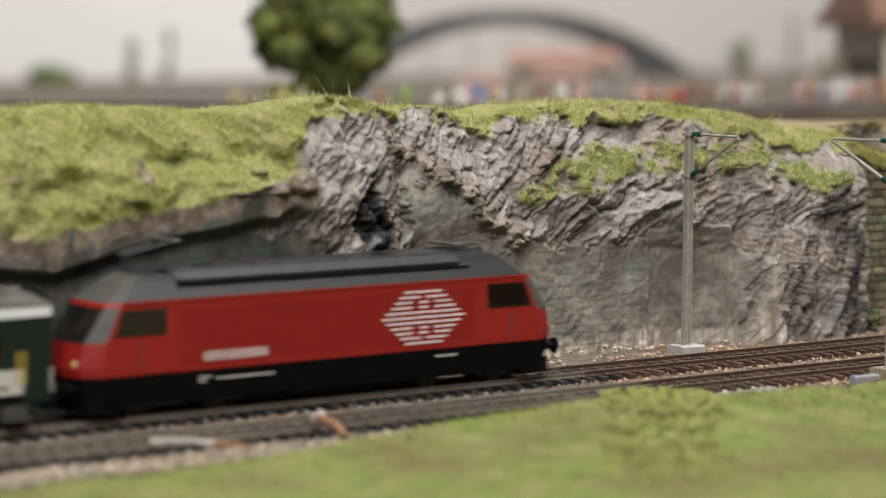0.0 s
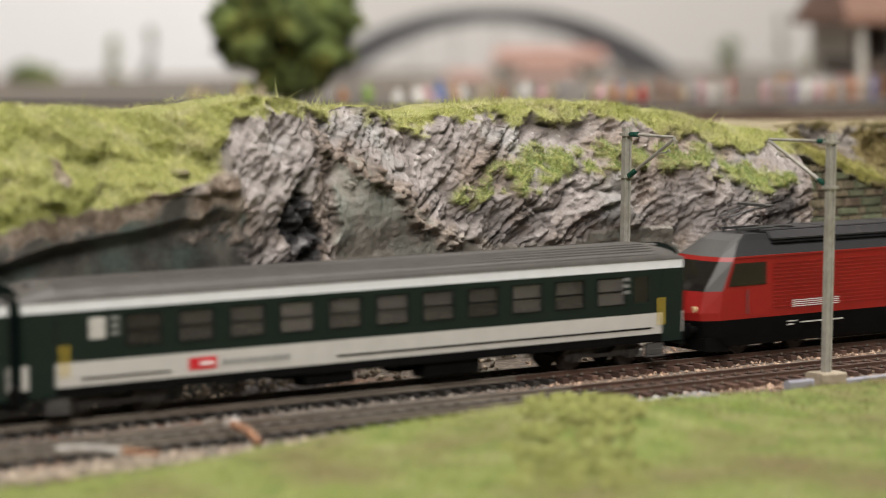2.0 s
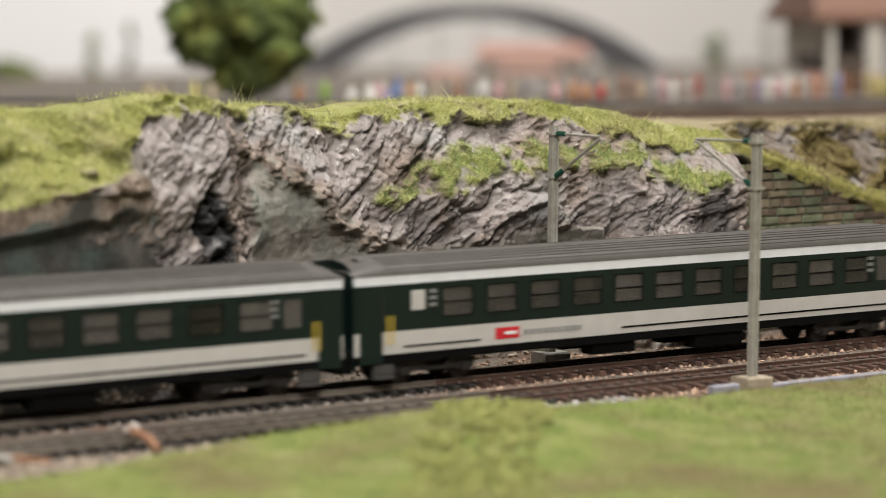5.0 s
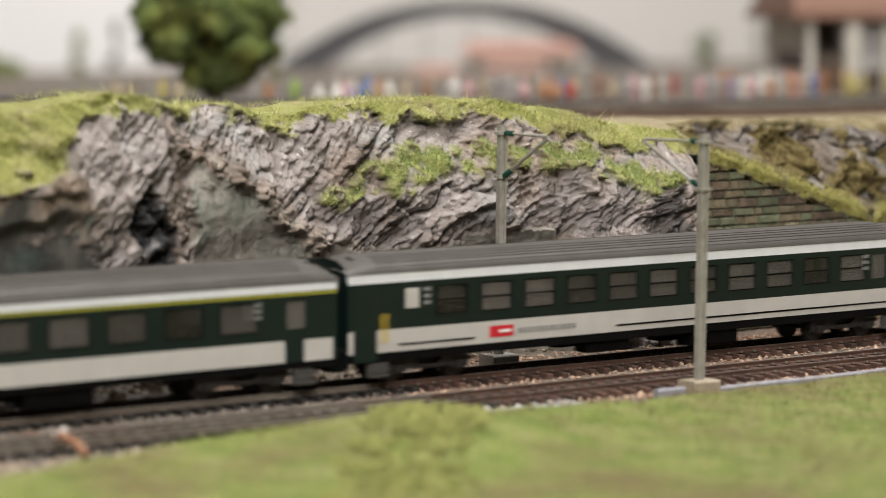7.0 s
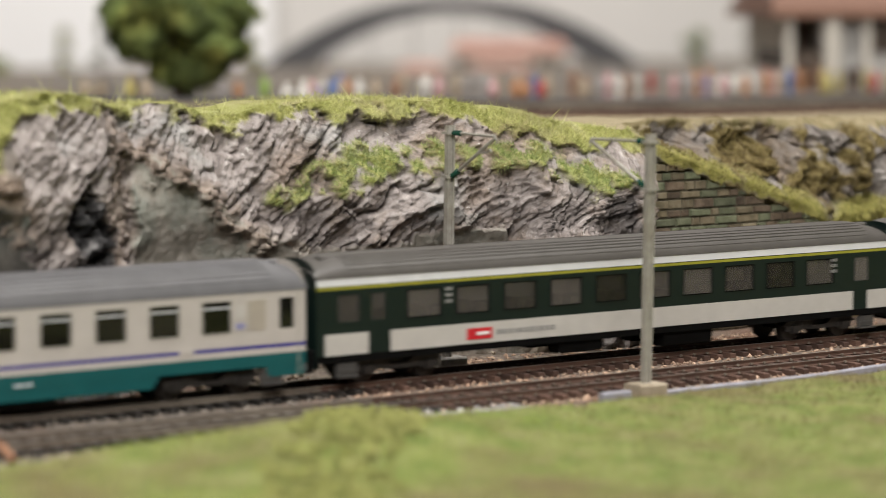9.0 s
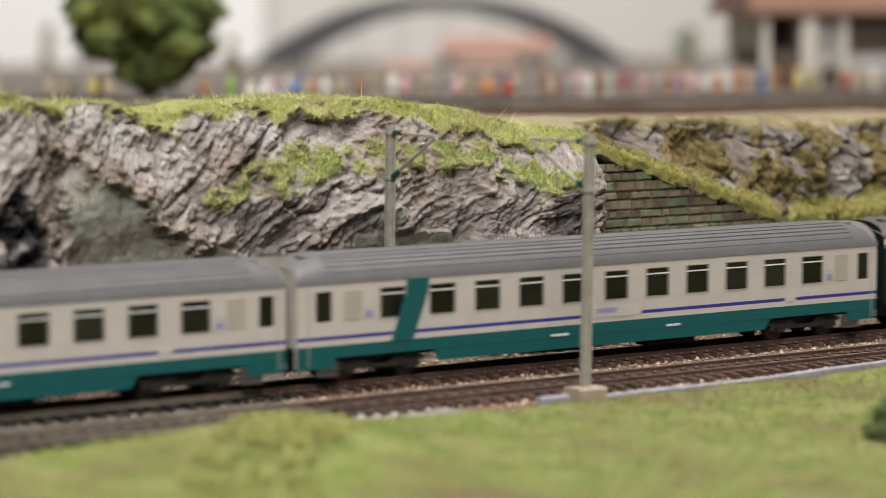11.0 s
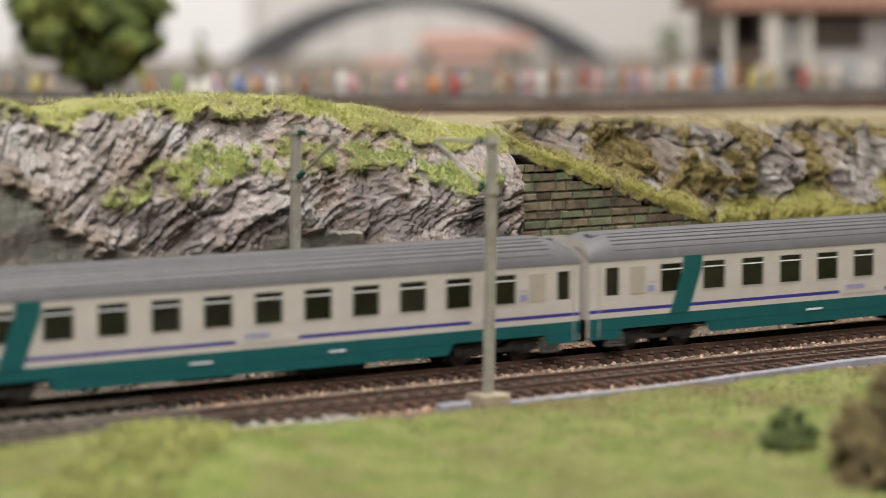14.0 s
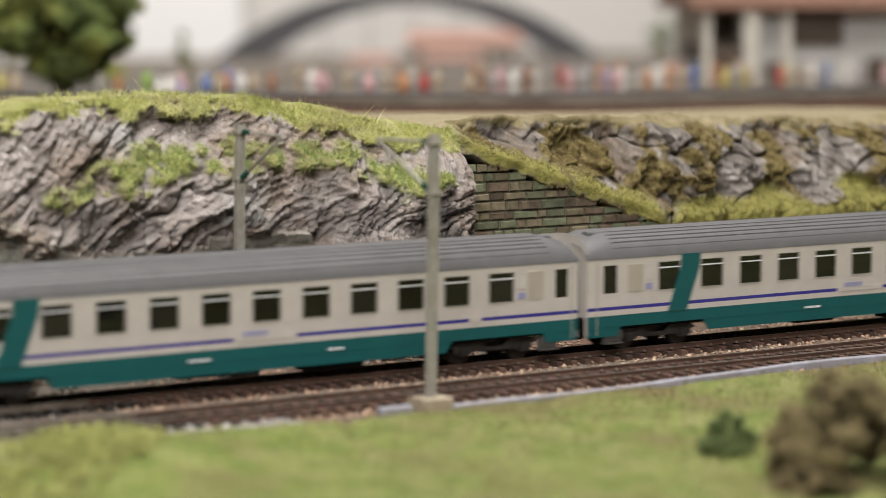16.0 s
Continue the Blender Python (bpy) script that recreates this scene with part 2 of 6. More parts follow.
# ---- mesh helpers ----
class Shape:
    """Collects faces with a material slot each, and becomes one mesh."""

    def __init__(self):
        self.v, self.f, self.m = [], [], []

    def face(self, pts, slot=0):
        n = len(self.v)
        self.v.extend(tuple(p) for p in pts)
        self.f.append(tuple(range(n, n + len(pts))))
        self.m.append(slot)
        return self

    def box(self, x0, x1, y0, y1, z0, z1, slot=0, cut=0.0):
        """A block; cut chamfers its upright and level edges along x."""
        n = len(self.v)
        c = cut
        ring = [(y0 + c, z0), (y1 - c, z0), (y1, z0 + c), (y1, z1 - c), (y1 - c, z1), (y0 + c, z1), (y0, z1 - c), (y0, z0 + c)] if c else \
               [(y0, z0), (y1, z0), (y1, z1), (y0, z1)]
        k = len(ring)
        self.v += [(x0, y, z) for y, z in ring] + [(x1, y, z) for y, z in ring]
        self.f += [(n + i, n + k + i, n + k + (i + 1) % k, n + (i + 1) % k) for i in range(k)]
        self.f += [tuple(n + i for i in range(k)), tuple(n + k + i for i in reversed(range(k)))]
        self.m += [slot] * (k + 2)
        return self

    def tube(self, a, b, r, sides=8, slot=0, r2=None):
        a, b = Vector(a), Vector(b)
        axis = (b - a).normalized()
        u = axis.orthogonal().normalized()
        w = axis.cross(u)
        n, r2 = len(self.v), r if r2 is None else r2
        for p, rr in ((a, r), (b, r2)):
            self.v += [tuple(p + (u * math.cos(2 * math.pi * i / sides) + w * math.sin(2 * math.pi * i / sides)) * rr) for i in range(sides)]
        self.f += [(n + i, n + (i + 1) % sides, n + sides + (i + 1) % sides, n + sides + i) for i in range(sides)]
        self.f += [tuple(n + i for i in reversed(range(sides))), tuple(n + sides + i for i in range(sides))]
        self.m += [slot] * (sides + 2)
        return self

    def prism(self, outline, y0, y1, slot=0):
        """An outline in x and z, drawn out along y."""
        n, k = len(self.v), len(outline)
        self.v += [(x, y0, z) for x, z in outline] + [(x, y1, z) for x, z in outline]
        self.f += [(n + i, n + (i + 1) % k, n + k + (i + 1) % k, n + k + i) for i in range(k)]
        self.f += [tuple(n + i for i in reversed(range(k))), tuple(n + k + i for i in range(k))]
        self.m += [slot] * (k + 2)
        return self

    def grid(self, rows, slot=None):
        """A sheet through rows of points; slot(i, j) picks the material."""
        n, w = len(self.v), len(rows[0])
        for r in rows:
            self.v.extend(r)
        for i in range(len(rows) - 1):
            for j in range(w - 1):
                self.f.append((n + i * w + j, n + i * w + j + 1, n + (i + 1) * w + j + 1, n + (i + 1) * w + j))
                self.m.append(slot(i, j) if slot else 0)
        return self

    def blob(self, c, r, seed=0, squash=1.0, rough=0.3, slot=0):
        """A lumpy clump of foam or stone."""
        bm = bmesh.new()
        bmesh.ops.create_icosphere(bm, subdivisions=2, radius=1)
        n = len(self.v)
        for p in bm.verts:
            k = 1 + rough * noise.noise(p.co * 2.3 + Vector((seed * 7.1, seed * 3.3, 0)))
            self.v.append((c[0] + p.co.x * r * k, c[1] + p.co.y * r * k, c[2] + p.co.z * r * k * squash))
        self.f += [tuple(n + q.index for q in g.verts) for g in bm.faces]
        self.m += [slot] * len(bm.faces)
        bm.free()
        return self

    def mesh(self, name, mats, smooth=False, mend=True):
        me = bpy.data.meshes.new(name)
        me.from_pydata(self.v, [], self.f)
        for m in (mats if isinstance(mats, (list, tuple)) else [mats]):
            me.materials.append(m)
        me.polygons.foreach_set("material_index", self.m)
        if smooth:
            me.polygons.foreach_set("use_smooth", [True] * len(self.f))
        if mend:
            bm = bmesh.new()
            bm.from_mesh(me)
            bmesh.ops.recalc_face_normals(bm, faces=bm.faces)
            bm.to_mesh(me)
            bm.free()
        me.update()
        return me


def part(name, shape, mats, parent=None, label="", smooth=False, at=(0, 0, 0), mend=True):
    ob = new(name, shape.mesh(name, mats, smooth, mend))
    ob.parent, ob.location = parent, at
    return tagged(ob, label)


def again(name, ob, parent, at=(0, 0, 0)):
    """Another part on the same mesh."""
    twin = new(name, ob.data)
    twin.parent, twin.location = parent, at
    return twin


def thing(name, label, category, group="", at=(0, 0, 0)):
    ob = new(name)
    ob.empty_display_size = 0.01
    ob.location = at
    return tagged(ob, label, category, group)


def structure(name, shape, mats, label, smooth=False, mend=True):
    return tagged(part(name, shape, mats, smooth=smooth, mend=mend), label, "", "", "structure")


def blades(name, spots, mat, length, width, label, category="grass", lean=0.8, seed=3):
    """Short fibres standing on the spots (place, normal), as one piece of stuff."""
    rng = np.random.default_rng(seed)
    n = len(spots)
    base = np.array([s[0] for s in spots])
    way = np.array([s[1] for s in spots]) * 0.7 + rng.normal(0, lean, (n, 3))
    way[:, 2] += 0.2
    way /= np.linalg.norm(way, axis=1)[:, None]
    side = np.cross(way, rng.normal(0, 1, (n, 3)))
    side /= np.linalg.norm(side, axis=1)[:, None]
    tall = length * rng.uniform(0.5, 1.3, n)[:, None]
    v = np.stack([base - side * width / 2, base + side * width / 2, base + way * tall], 1).reshape(-1, 3)
    me = bpy.data.meshes.new(name)
    me.from_pydata(v.tolist(), [], np.arange(3 * n).reshape(-1, 3).tolist())
    me.materials.append(mat)
    me.update()
    return tagged(new(name, me), label, category, kind="stuff")


# ---- the hall ----

structure("floor", Shape().box(-5, 7, -4, 7, -0.97, -0.95), FLOOR_GREY, "grey floor of the exhibition hall")
structure("ceiling", Shape().box(-5, 7, -4, 7, 2.4, 2.42), WALL_PAINT, "white ceiling of the hall")
structure("wall_south", Shape().box(-5, 7, -4.1, -4, -0.95, 2.4), WALL_PAINT, "plain white hall wall")
structure("wall_west", Shape().box(-5.1, -5, -4, 7, -0.95, 2.4), WALL_PAINT, "plain white hall wall")
structure("wall_east", Shape().box(7, 7.1, -4, 7, -0.95, 2.4), WALL_PAINT, "plain white hall wall")
structure("wall_north", Shape().box(-5, 7, 7, 7.1, -0.95, 2.4), WALL_PAINT, "plain white hall wall")
# white screens behind the layout, square to the slide's line of sight
RIGHT, AHEAD = Vector((0.8205, -0.5717, 0)), Vector((0.5717, 0.8205, 0))


def screen(name, a, b, d, mat, label):
    """A board across the view, from a to b metres along RIGHT, d metres ahead of the middle of the slide."""
    o = Vector((-0.62, -0.74, 0)) + AHEAD * d
    p, q, back = o + RIGHT * a, o + RIGHT * b, AHEAD * 0.03
    s = Shape()
    ring = [p, q, q + back, p + back]
    for z in (-0.2, 1.3):
        s.face([(*c.xy, z) for c in ring])
    for i in range(4):
        c, e = ring[i], ring[(i + 1) % 4]
        s.face([(*c.xy, -0.2), (*e.xy, -0.2), (*e.xy, 1.3), (*c.xy, 1.3)])
    return structure(name, s, mat, label)


screen("backdrop_1", -2.4, -0.40, 6.0, WALL_LIGHT, "bright white backdrop board behind the layout")
screen("backdrop_2", -0.55, 2.6, 6.1, WALL_PAINT, "pale grey backdrop board behind the layout")

# ---- the layout's ground ----
TRACK_NEAR, TRACK_FAR = 0.0275, 0.0803
part_board = Shape().box(-3.2, 3.2, -0.42, 3.6, -0.12, -0.03).box(-3.2, 3.2, -0.44, -0.42, -0.35, 0.0)
structure("ground", part_board, BOARD, "plywood baseboard of the model railway layout")


def ballast_height(x, y):
    return -0.0042 + 0.0007 * noise.noise(Vector((x * 90, y * 90, 1))) - (0.004 if y < -0.012 else 0)


xs = [-3.1, -2.4, -1.8, -1.2, -0.8] + [round(-0.6 + 0.006 * i, 4) for i in range(251)] + [1.2, 1.8, 2.5, 3.1]
ys = [round(-0.05 + 0.0047 * i, 4) for i in range(48)]
structure("pavement", Shape().grid([[(x, y, ballast_height(x, y)) for x in xs] for y in ys]), BALLAST_BED,
          "brown and rusty ballast bed under the tracks", smooth=True, mend=False)


def scatter_stones(name, count, mat, x0, x1, y0, y1, size, seed, label, keep=None):
    rng = random.Random(seed)
    s = Shape()
    for _ in range(count):
        x, y = rng.uniform(x0, x1), rng.uniform(y0, y1)
        if keep and not keep(x, y):
            continue
        r = size * rng.uniform(0.5, 1.3)
        z = ballast_height(x, y) + r * 0.3
        n = len(s.v)
        a = rng.uniform(0, 6.3)
        for k in range(4):
            b = a + k * 1.571 + rng.uniform(-0.4, 0.4)
            s.v.append((x + r * math.cos(b), y + r * math.sin(b), z + rng.uniform(-0.3, 0.3) * r))
        s.v.append((x + rng.uniform(-0.3, 0.3) * r, y, z + r * rng.uniform(0.5, 0.9)))
        s.v.append((x, y, z - r))
        s.f += [(n + k, n + (k + 1) % 4, n + 4) for k in range(4)] + [(n + (k + 1) % 4, n + k, n + 5) for k in range(4)]
        s.m += [0] * 8
    return tagged(part(name, s, mat, mend=False), label, "gravel", kind="stuff")


def rusty(x, y):
    return noise.noise(Vector((x * 30, y * 30, 4))) * 0.12 + x > -0.10


scatter_stones("gravel", 5200, STONE_GREY, -0.55, 0.1, -0.02, 0.112, 0.0011, 5, "grey and tan ballast stones between the rails", lambda x, y: not rusty(x, y))
scatter_stones("gravel", 13000, STONE_RUST, -0.25, 0.72, -0.02, 0.125, 0.0010, 6, "rusty and sand-coloured ballast stones beside the rails", rusty)
scatter_stones("gravel", 4200, STONE_TAN, -0.5, -0.12, -0.034, 0.010, 0.0009, 15, "tan gravel shoulder between track and meadow")
scatter_stones("gravel", 3400, STONE_PALE, -0.15, -0.04, -0.022, 0.028, 0.0011, 8, "heap of pale grey ballast stones at the track's edge",
               lambda x, y: ((x + 0.095) / 0.045) ** 2 + ((y - 0.007) / 0.019) ** 2 < 1)


# ---- tracks ----
def rail_shape(x0, x1):
    s = Shape()
    foot, web, head = 0.0012, 0.0004, 0.0007
    prof = [(-foot, -0.0021), (foot, -0.0021), (foot, -0.0018), (web, -0.0016), (web, -0.0008), (head, -0.0006), (head, 0.0),
            (-head, 0.0), (-head, -0.0006), (-web, -0.0008), (-web, -0.0016), (-foot, -0.0018)]
    k = len(prof)
    cuts = [x0 + (x1 - x0) * i / 62 for i in range(63)]
    s.v = [(x, y, z) for x in cuts for y, z in prof]
    for c in range(62):
        for i in range(k):
            j = (i + 1) % k
            s.f.append((c * k + i, c * k + j, (c + 1) * k + j, (c + 1) * k + i))
            s.m.append(1 if i == 6 else 2 if cuts[c] > -0.12 else 0)
    s.f += [tuple(range(k)), tuple(62 * k + i for i in range(k))]
    s.m += [0, 0]
    return s


def track(name, y, label):
    t = thing(name, label, "track", "railway tracks", (0, y, 0))
    rail = part("rail", rail_shape(-3.1, 3.1), [RAIL_SIDE, RAIL_TOP, RAIL_RUST], t, "rail with rusty sides and a worn bright head", at=(0, -0.0085, 0))
    again("rail", rail, t, (0, 0.0085, 0))
    bolts = Shape()
    for x in [-0.55 + 0.0072 * i for i in range(180)]:
        for s in (-0.0085, 0.0085):
            for e in (-0.0014, 0.0014):
                bolts.box(x - 0.0006, x + 0.0006, s + e - 0.0004, s + e + 0.0004, -0.0021, -0.0013)
    tagged(part("rail_clip", bolts, RAIL_SIDE, t), kind="stuff")
    rest = Shape()
    for i in range(-430, 431):
        x = 0.0072 * i
        if not -0.56 < x < 0.74:
            rest.box(x - 0.0015, x + 0.0015, -0.0150, 0.0150, -0.0045, -0.0021)
    tagged(part("sleeper_run", rest, SLEEPER, t), kind="stuff")
    return t


near_track = track("railway_track", TRACK_NEAR, "empty model track with dark sleepers and rusty rails in ballast")
far_track = track("railway_track", TRACK_FAR, "model track with dark sleepers and rails under the train")


# ---- the rock and grass bank behind the tracks ----
CREST = ((-0.5, -0.336, -0.325, -0.303, -0.279, -0.26, -0.236, -0.202, -0.187, -0.176, -0.15, -0.117, -0.102, -0.077, -0.029, 0.023, 0.05, 0.072, 0.095, 0.11, 0.14, 0.2, 0.3, 0.42, 0.6),
         (0.108, 0.108, 0.109, 0.106, 0.110, 0.106, 0.105, 0.107, 0.1105, 0.110, 0.105, 0.104, 0.1, 0.103, 0.1045, 0.103, 0.099, 0.093, 0.0895, 0.089, 0.0925, 0.0915, 0.0885, 0.0855, 0.085))
KNOT_X = (-0.5, -0.30, -0.215, -0.192, -0.168, -0.148, -0.12, -0.06, 0.0, 0.036, 0.05, 0.088, 0.108, 0.122, 0.22, 0.35, 0.6)
Y_TOP = (0.150, 0.150, 0.135, 0.124, 0.126, 0.145, 0.150, 0.158, 0.165, 0.160, 0.155, 0.150, 0.150, 0.165, 0.168, 0.180, 0.20)
Y_MID = (0.099, 0.099, 0.101, 0.101, 0.104, 0.122, 0.130, 0.134, 0.134, 0.128, 0.122, 0.120, 0.124, 0.150, 0.152, 0.158, 0.17)
Y_LOW = (0.110, 0.110, 0.108, 0.105, 0.107, 0.126, 0.134, 0.137, 0.137, 0.134, 0.117, 0.115, 0.122, 0.150, 0.142, 0.145, 0.15)
GRASS_LOW = ((-0.5, -0.342, -0.32, -0.285, -0.249, -0.214), (0.066, 0.065, 0.062, 0.071, 0.075, 0.081))
GRASS_SIDE = ((0.070, 0.077, 0.083, 0.091, 0.097, 0.104, 0.110), (-0.245, -0.230, -0.2185, -0.2125, -0.205, -0.192, -0.178))
ROCK_LOW = ((-0.148, -0.131, -0.124, -0.095, -0.065, -0.018, -0.012, 0.031, 0.042), (0.080, 0.083, 0.078, 0.053, 0.044, 0.044, 0.050, 0.049, 0.031))
LEDGE = [(-0.064, 0.079), (-0.052, 0.082), (-0.040, 0.0875), (-0.026, 0.0835), (-0.008, 0.086), (0.006, 0.082), (0.026, 0.0875), (0.052, 0.0860), (0.070, 0.078), (0.098, 0.066),
         (0.080, 0.062), (0.062, 0.068), (0.050, 0.0735), (0.030, 0.0755), (0.010, 0.0735), (-0.010, 0.0755), (-0.030, 0.0715), (-0.045, 0.0665), (-0.062, 0.0690), (-0.075, 0.0630), (-0.088, 0.0635), (-0.084, 0.068), (-0.068, 0.0725)]
RECESS = [(-0.146, 0.0835), (-0.151, 0.074), (-0.152, -0.01), (-0.09, -0.01), (-0.096, 0.047), (-0.1005, 0.0532), (-0.111, 0.064), (-0.1247, 0.0747), (-0.135, 0.080)]
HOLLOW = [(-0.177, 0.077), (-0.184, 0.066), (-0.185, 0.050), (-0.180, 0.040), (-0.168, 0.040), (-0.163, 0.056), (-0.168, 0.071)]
TONGUE = [(0.037, -0.01), (0.056, -0.01), (0.0525, 0.008), (0.0505, 0.022), (0.049, 0.036), (0.0465, 0.034), (0.0445, 0.016), (0.0415, 0.006)]
RIM = [(-0.160, 0.093), (-0.148, 0.089), (-0.136, 0.0835), (-0.1166, 0.0700), (-0.1004, 0.0560), (-0.088, 0.0475)]
SLOPE_Z = lambda x: 0.0854 - (x - 0.1272) * 0.323


def smooth_step(t):
    t = min(1.0, max(0.0, t))
    return t * t * (3 - 2 * t)


def wob(x, z, f, k=0.0):
    return noise.noise(Vector((x * f, z * f, k)))


GRADS = np.random.default_rng(11).uniform(0, 2 * np.pi, 4096)
LUCK = np.random.default_rng(12).random(4096)


def cell_id(i, j, k):
    return (i.astype(np.int64) * 1619 + j.astype(np.int64) * 31337 + int(k * 977)) % 4096


def ripple(u, w, k=0.0):
    """Gradient noise over whole sheets of numbers, about -0.7 to 0.7."""
    i, j = np.floor(u), np.floor(w)
    a, b = u - i, w - j
    fa, fb = a * a * a * (a * (a * 6 - 15) + 10), b * b * b * (b * (b * 6 - 15) + 10)

    def corner(di, dj):
        g = GRADS[cell_id(i + di, j + dj, k)]
        return np.cos(g) * (a - di) + np.sin(g) * (b - dj)
    lo = corner(0, 0) + (corner(1, 0) - corner(0, 0)) * fa
    hi = corner(0, 1) + (corner(1, 1) - corner(0, 1)) * fa
    return lo + (hi - lo) * fb


def chips(u, w, k=0.0):
    """Cells: the chance number of the nearest one, and how far its border is."""
    i, j = np.floor(u), np.floor(w)
    d1, d2, luck = np.full(u.shape, 9.0), np.full(u.shape, 9.0), np.zeros(u.shape)
    for di in (-1, 0, 1):
        for dj in (-1, 0, 1):
            c = cell_id(i + di, j + dj, k)
            d = np.hypot(i + di + LUCK[c] - u, j + dj + LUCK[(c * 7 + 13) % 4096] - w)
            near = d < d1
            d2 = np.where(near, d1, np.minimum(d2, d))
            luck = np.where(near, LUCK[(c * 3 + 5) % 4096], luck)
            d1 = np.where(near, d, d1)
    return luck, d2 - d1


def ease(t):
    t = np.clip(t, 0, 1)
    return t * t * (3 - 2 * t)


def within(x, z, poly, soft):
    """1 inside the outline, 0 outside, with a soft border."""
    hit, far = np.zeros(x.shape, bool), np.full(x.shape, 9.0)
    for (x0, z0), (x1, z1) in zip(poly, poly[1:] + poly[:1]):
        if z0 != z1:
            hit ^= ((z0 > z) != (z1 > z)) & (x < x0 + (z - z0) / (z1 - z0) * (x1 - x0))
        far = np.minimum(far, line_gap(x, z, x0, z0, x1, z1))
    return ease(0.5 + np.where(hit, far, -far) / soft)


def line_gap(x, z, x0, z0, x1, z1):
    t = np.clip(((x - x0) * (x1 - x0) + (z - z0) * (z1 - z0)) / ((x1 - x0) ** 2 + (z1 - z0) ** 2), 0, 1)
    return np.hypot(x - x0 - t * (x1 - x0), z - z0 - t * (z1 - z0))


bx = np.concatenate([np.linspace(-0.5, -0.362, 40), np.linspace(-0.36, 0.42, 1401), np.linspace(0.425, 0.6, 40)])
NX, NV = len(bx) - 1, 190
X, V = np.meshgrid(bx, np.linspace(0, 1, NV + 1))
crest = np.interp(X, *CREST) + 0.0030 * ripple(X * 38, X * 0, 1) + 0.0016 * ripple(X * 120, X * 0, 2)
Z = -0.006 + V * (crest + 0.006)
W = 0.0035 * ripple(X * 180, Z * 180, 3) + 0.0040 * ripple(X * 62, Z * 62, 4) + 0.0014 * ripple(X * 520, Z * 520, 5)

# which surface the bank has where, as soft masks
far_side = ease((X - 0.114 - 0.8 * W) / 0.002)
near_side = 1 - far_side
grass_low = np.interp(X, *GRASS_LOW)
left_part = ease(0.5 + (np.interp(Z, *GRASS_SIDE) - X + 1.3 * W) / 0.003)
strip_low = crest - np.interp(X, (-0.2, -0.15, -0.10, -0.06, -0.02, 0.03, 0.06, 0.10, 0.12), (0.006, 0.004, 0.0035, 0.005, 0.006, 0.008, 0.012, 0.009, 0.006)) + 0.007 * ripple(X * 45, Z * 20, 6)
bare = ease(1 - np.abs(X + 0.128) / 0.017)
M_TURF = near_side * np.maximum(left_part * ease(0.5 + (Z - grass_low + W) / 0.0022), (1 - bare) * ease(0.5 + (Z - strip_low + 1.5 * W) / 0.003))
M_TURF *= 1 - 0.9 * ease((ripple(X * 70, Z * 90, 7) - 0.42) / 0.08) * left_part
M_LEDGE = near_side * within(X + 1.3 * W, Z + 1.3 * W, LEDGE, 0.003) * ease(0.75 + 2.2 * ripple(X * 95, Z * 120, 8) + 1.2 * ripple(X * 260, Z * 260, 9))
M_SOIL = left_part * (1 - M_TURF) * ease(0.5 + (Z - grass_low + 0.008 + 2.5 * W) / 0.003)
M_SOIL = np.maximum(M_SOIL, ease((-0.204 - X + W) / 0.006) * ease((X + 0.25) / 0.01) * ease((Z - 0.060 + 3 * W) / 0.006) * (1 - M_TURF) * ease(0.6 + 2 * ripple(X * 70, Z * 70, 59)))
# recess below the overhanging turf edge, for the darker plaster colour
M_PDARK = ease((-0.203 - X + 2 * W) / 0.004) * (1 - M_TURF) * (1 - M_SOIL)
M_RIM = np.zeros(X.shape)
for (x0, z0), (x1, z1) in zip(RIM, RIM[1:]):
    M_RIM = np.maximum(M_RIM, np.exp(-(line_gap(X + 1.5 * W, Z + 1.5 * W, x0, z0, x1, z1) / 0.0042) ** 2))
M_RIM *= near_side
low_wall = ease((X + 0.149) / 0.003) * ease((0.041 - X + W) / 0.003) * ease(0.5 + (np.interp(X, *ROCK_LOW) - Z + 1.6 * W) / 0.003)
M_PLAS = near_side * np.maximum(within(X + W, Z + W, RECESS, 0.0024), low_wall) * (1 - 0.8 * (M_RIM > 0.75))
M_PALE = near_side * np.maximum(within(X + 0.6 * W, Z + W, TONGUE, 0.004), ease((0.036 - X) / 0.004) * ease((0.005 + W - Z) / 0.004) * (X > -0.15))
M_PALE = np.maximum(M_PALE, 0.8 * near_side * (1 - M_PLAS) * within(X + W, Z + W, [(-0.104, 0.060), (-0.092, 0.053), (-0.068, 0.049), (-0.060, 0.040), (-0.110, 0.040)], 0.006))
# dark of the hollow and of the corner band, put into the colour
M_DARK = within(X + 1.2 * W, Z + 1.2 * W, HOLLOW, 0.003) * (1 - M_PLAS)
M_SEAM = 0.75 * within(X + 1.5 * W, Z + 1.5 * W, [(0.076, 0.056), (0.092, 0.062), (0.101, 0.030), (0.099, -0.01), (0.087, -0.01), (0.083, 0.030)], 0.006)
slope_gap = Z - SLOPE_Z(X)
M_SAND = far_side * ease((Z - crest + 0.005 + W) / 0.002)
M_GRASS2 = far_side * (1 - M_SAND) * np.maximum(ease((0.001 - slope_gap + 2 * W) / 0.004) * ease((slope_gap + 0.013 + W) / 0.003) * ease((0.235 - X) / 0.02),
                                               ease((0.055 + 0.02 * ripple(X * 35, Z * 35, 21) - Z) / 0.006) * ease((X - 0.19) / 0.02))
M_GRASS2 = np.maximum(M_GRASS2, far_side * (1 - M_SAND) * ease((0.130 - X + 2 * W) / 0.006) * ease((slope_gap + 0.012) / 0.003))
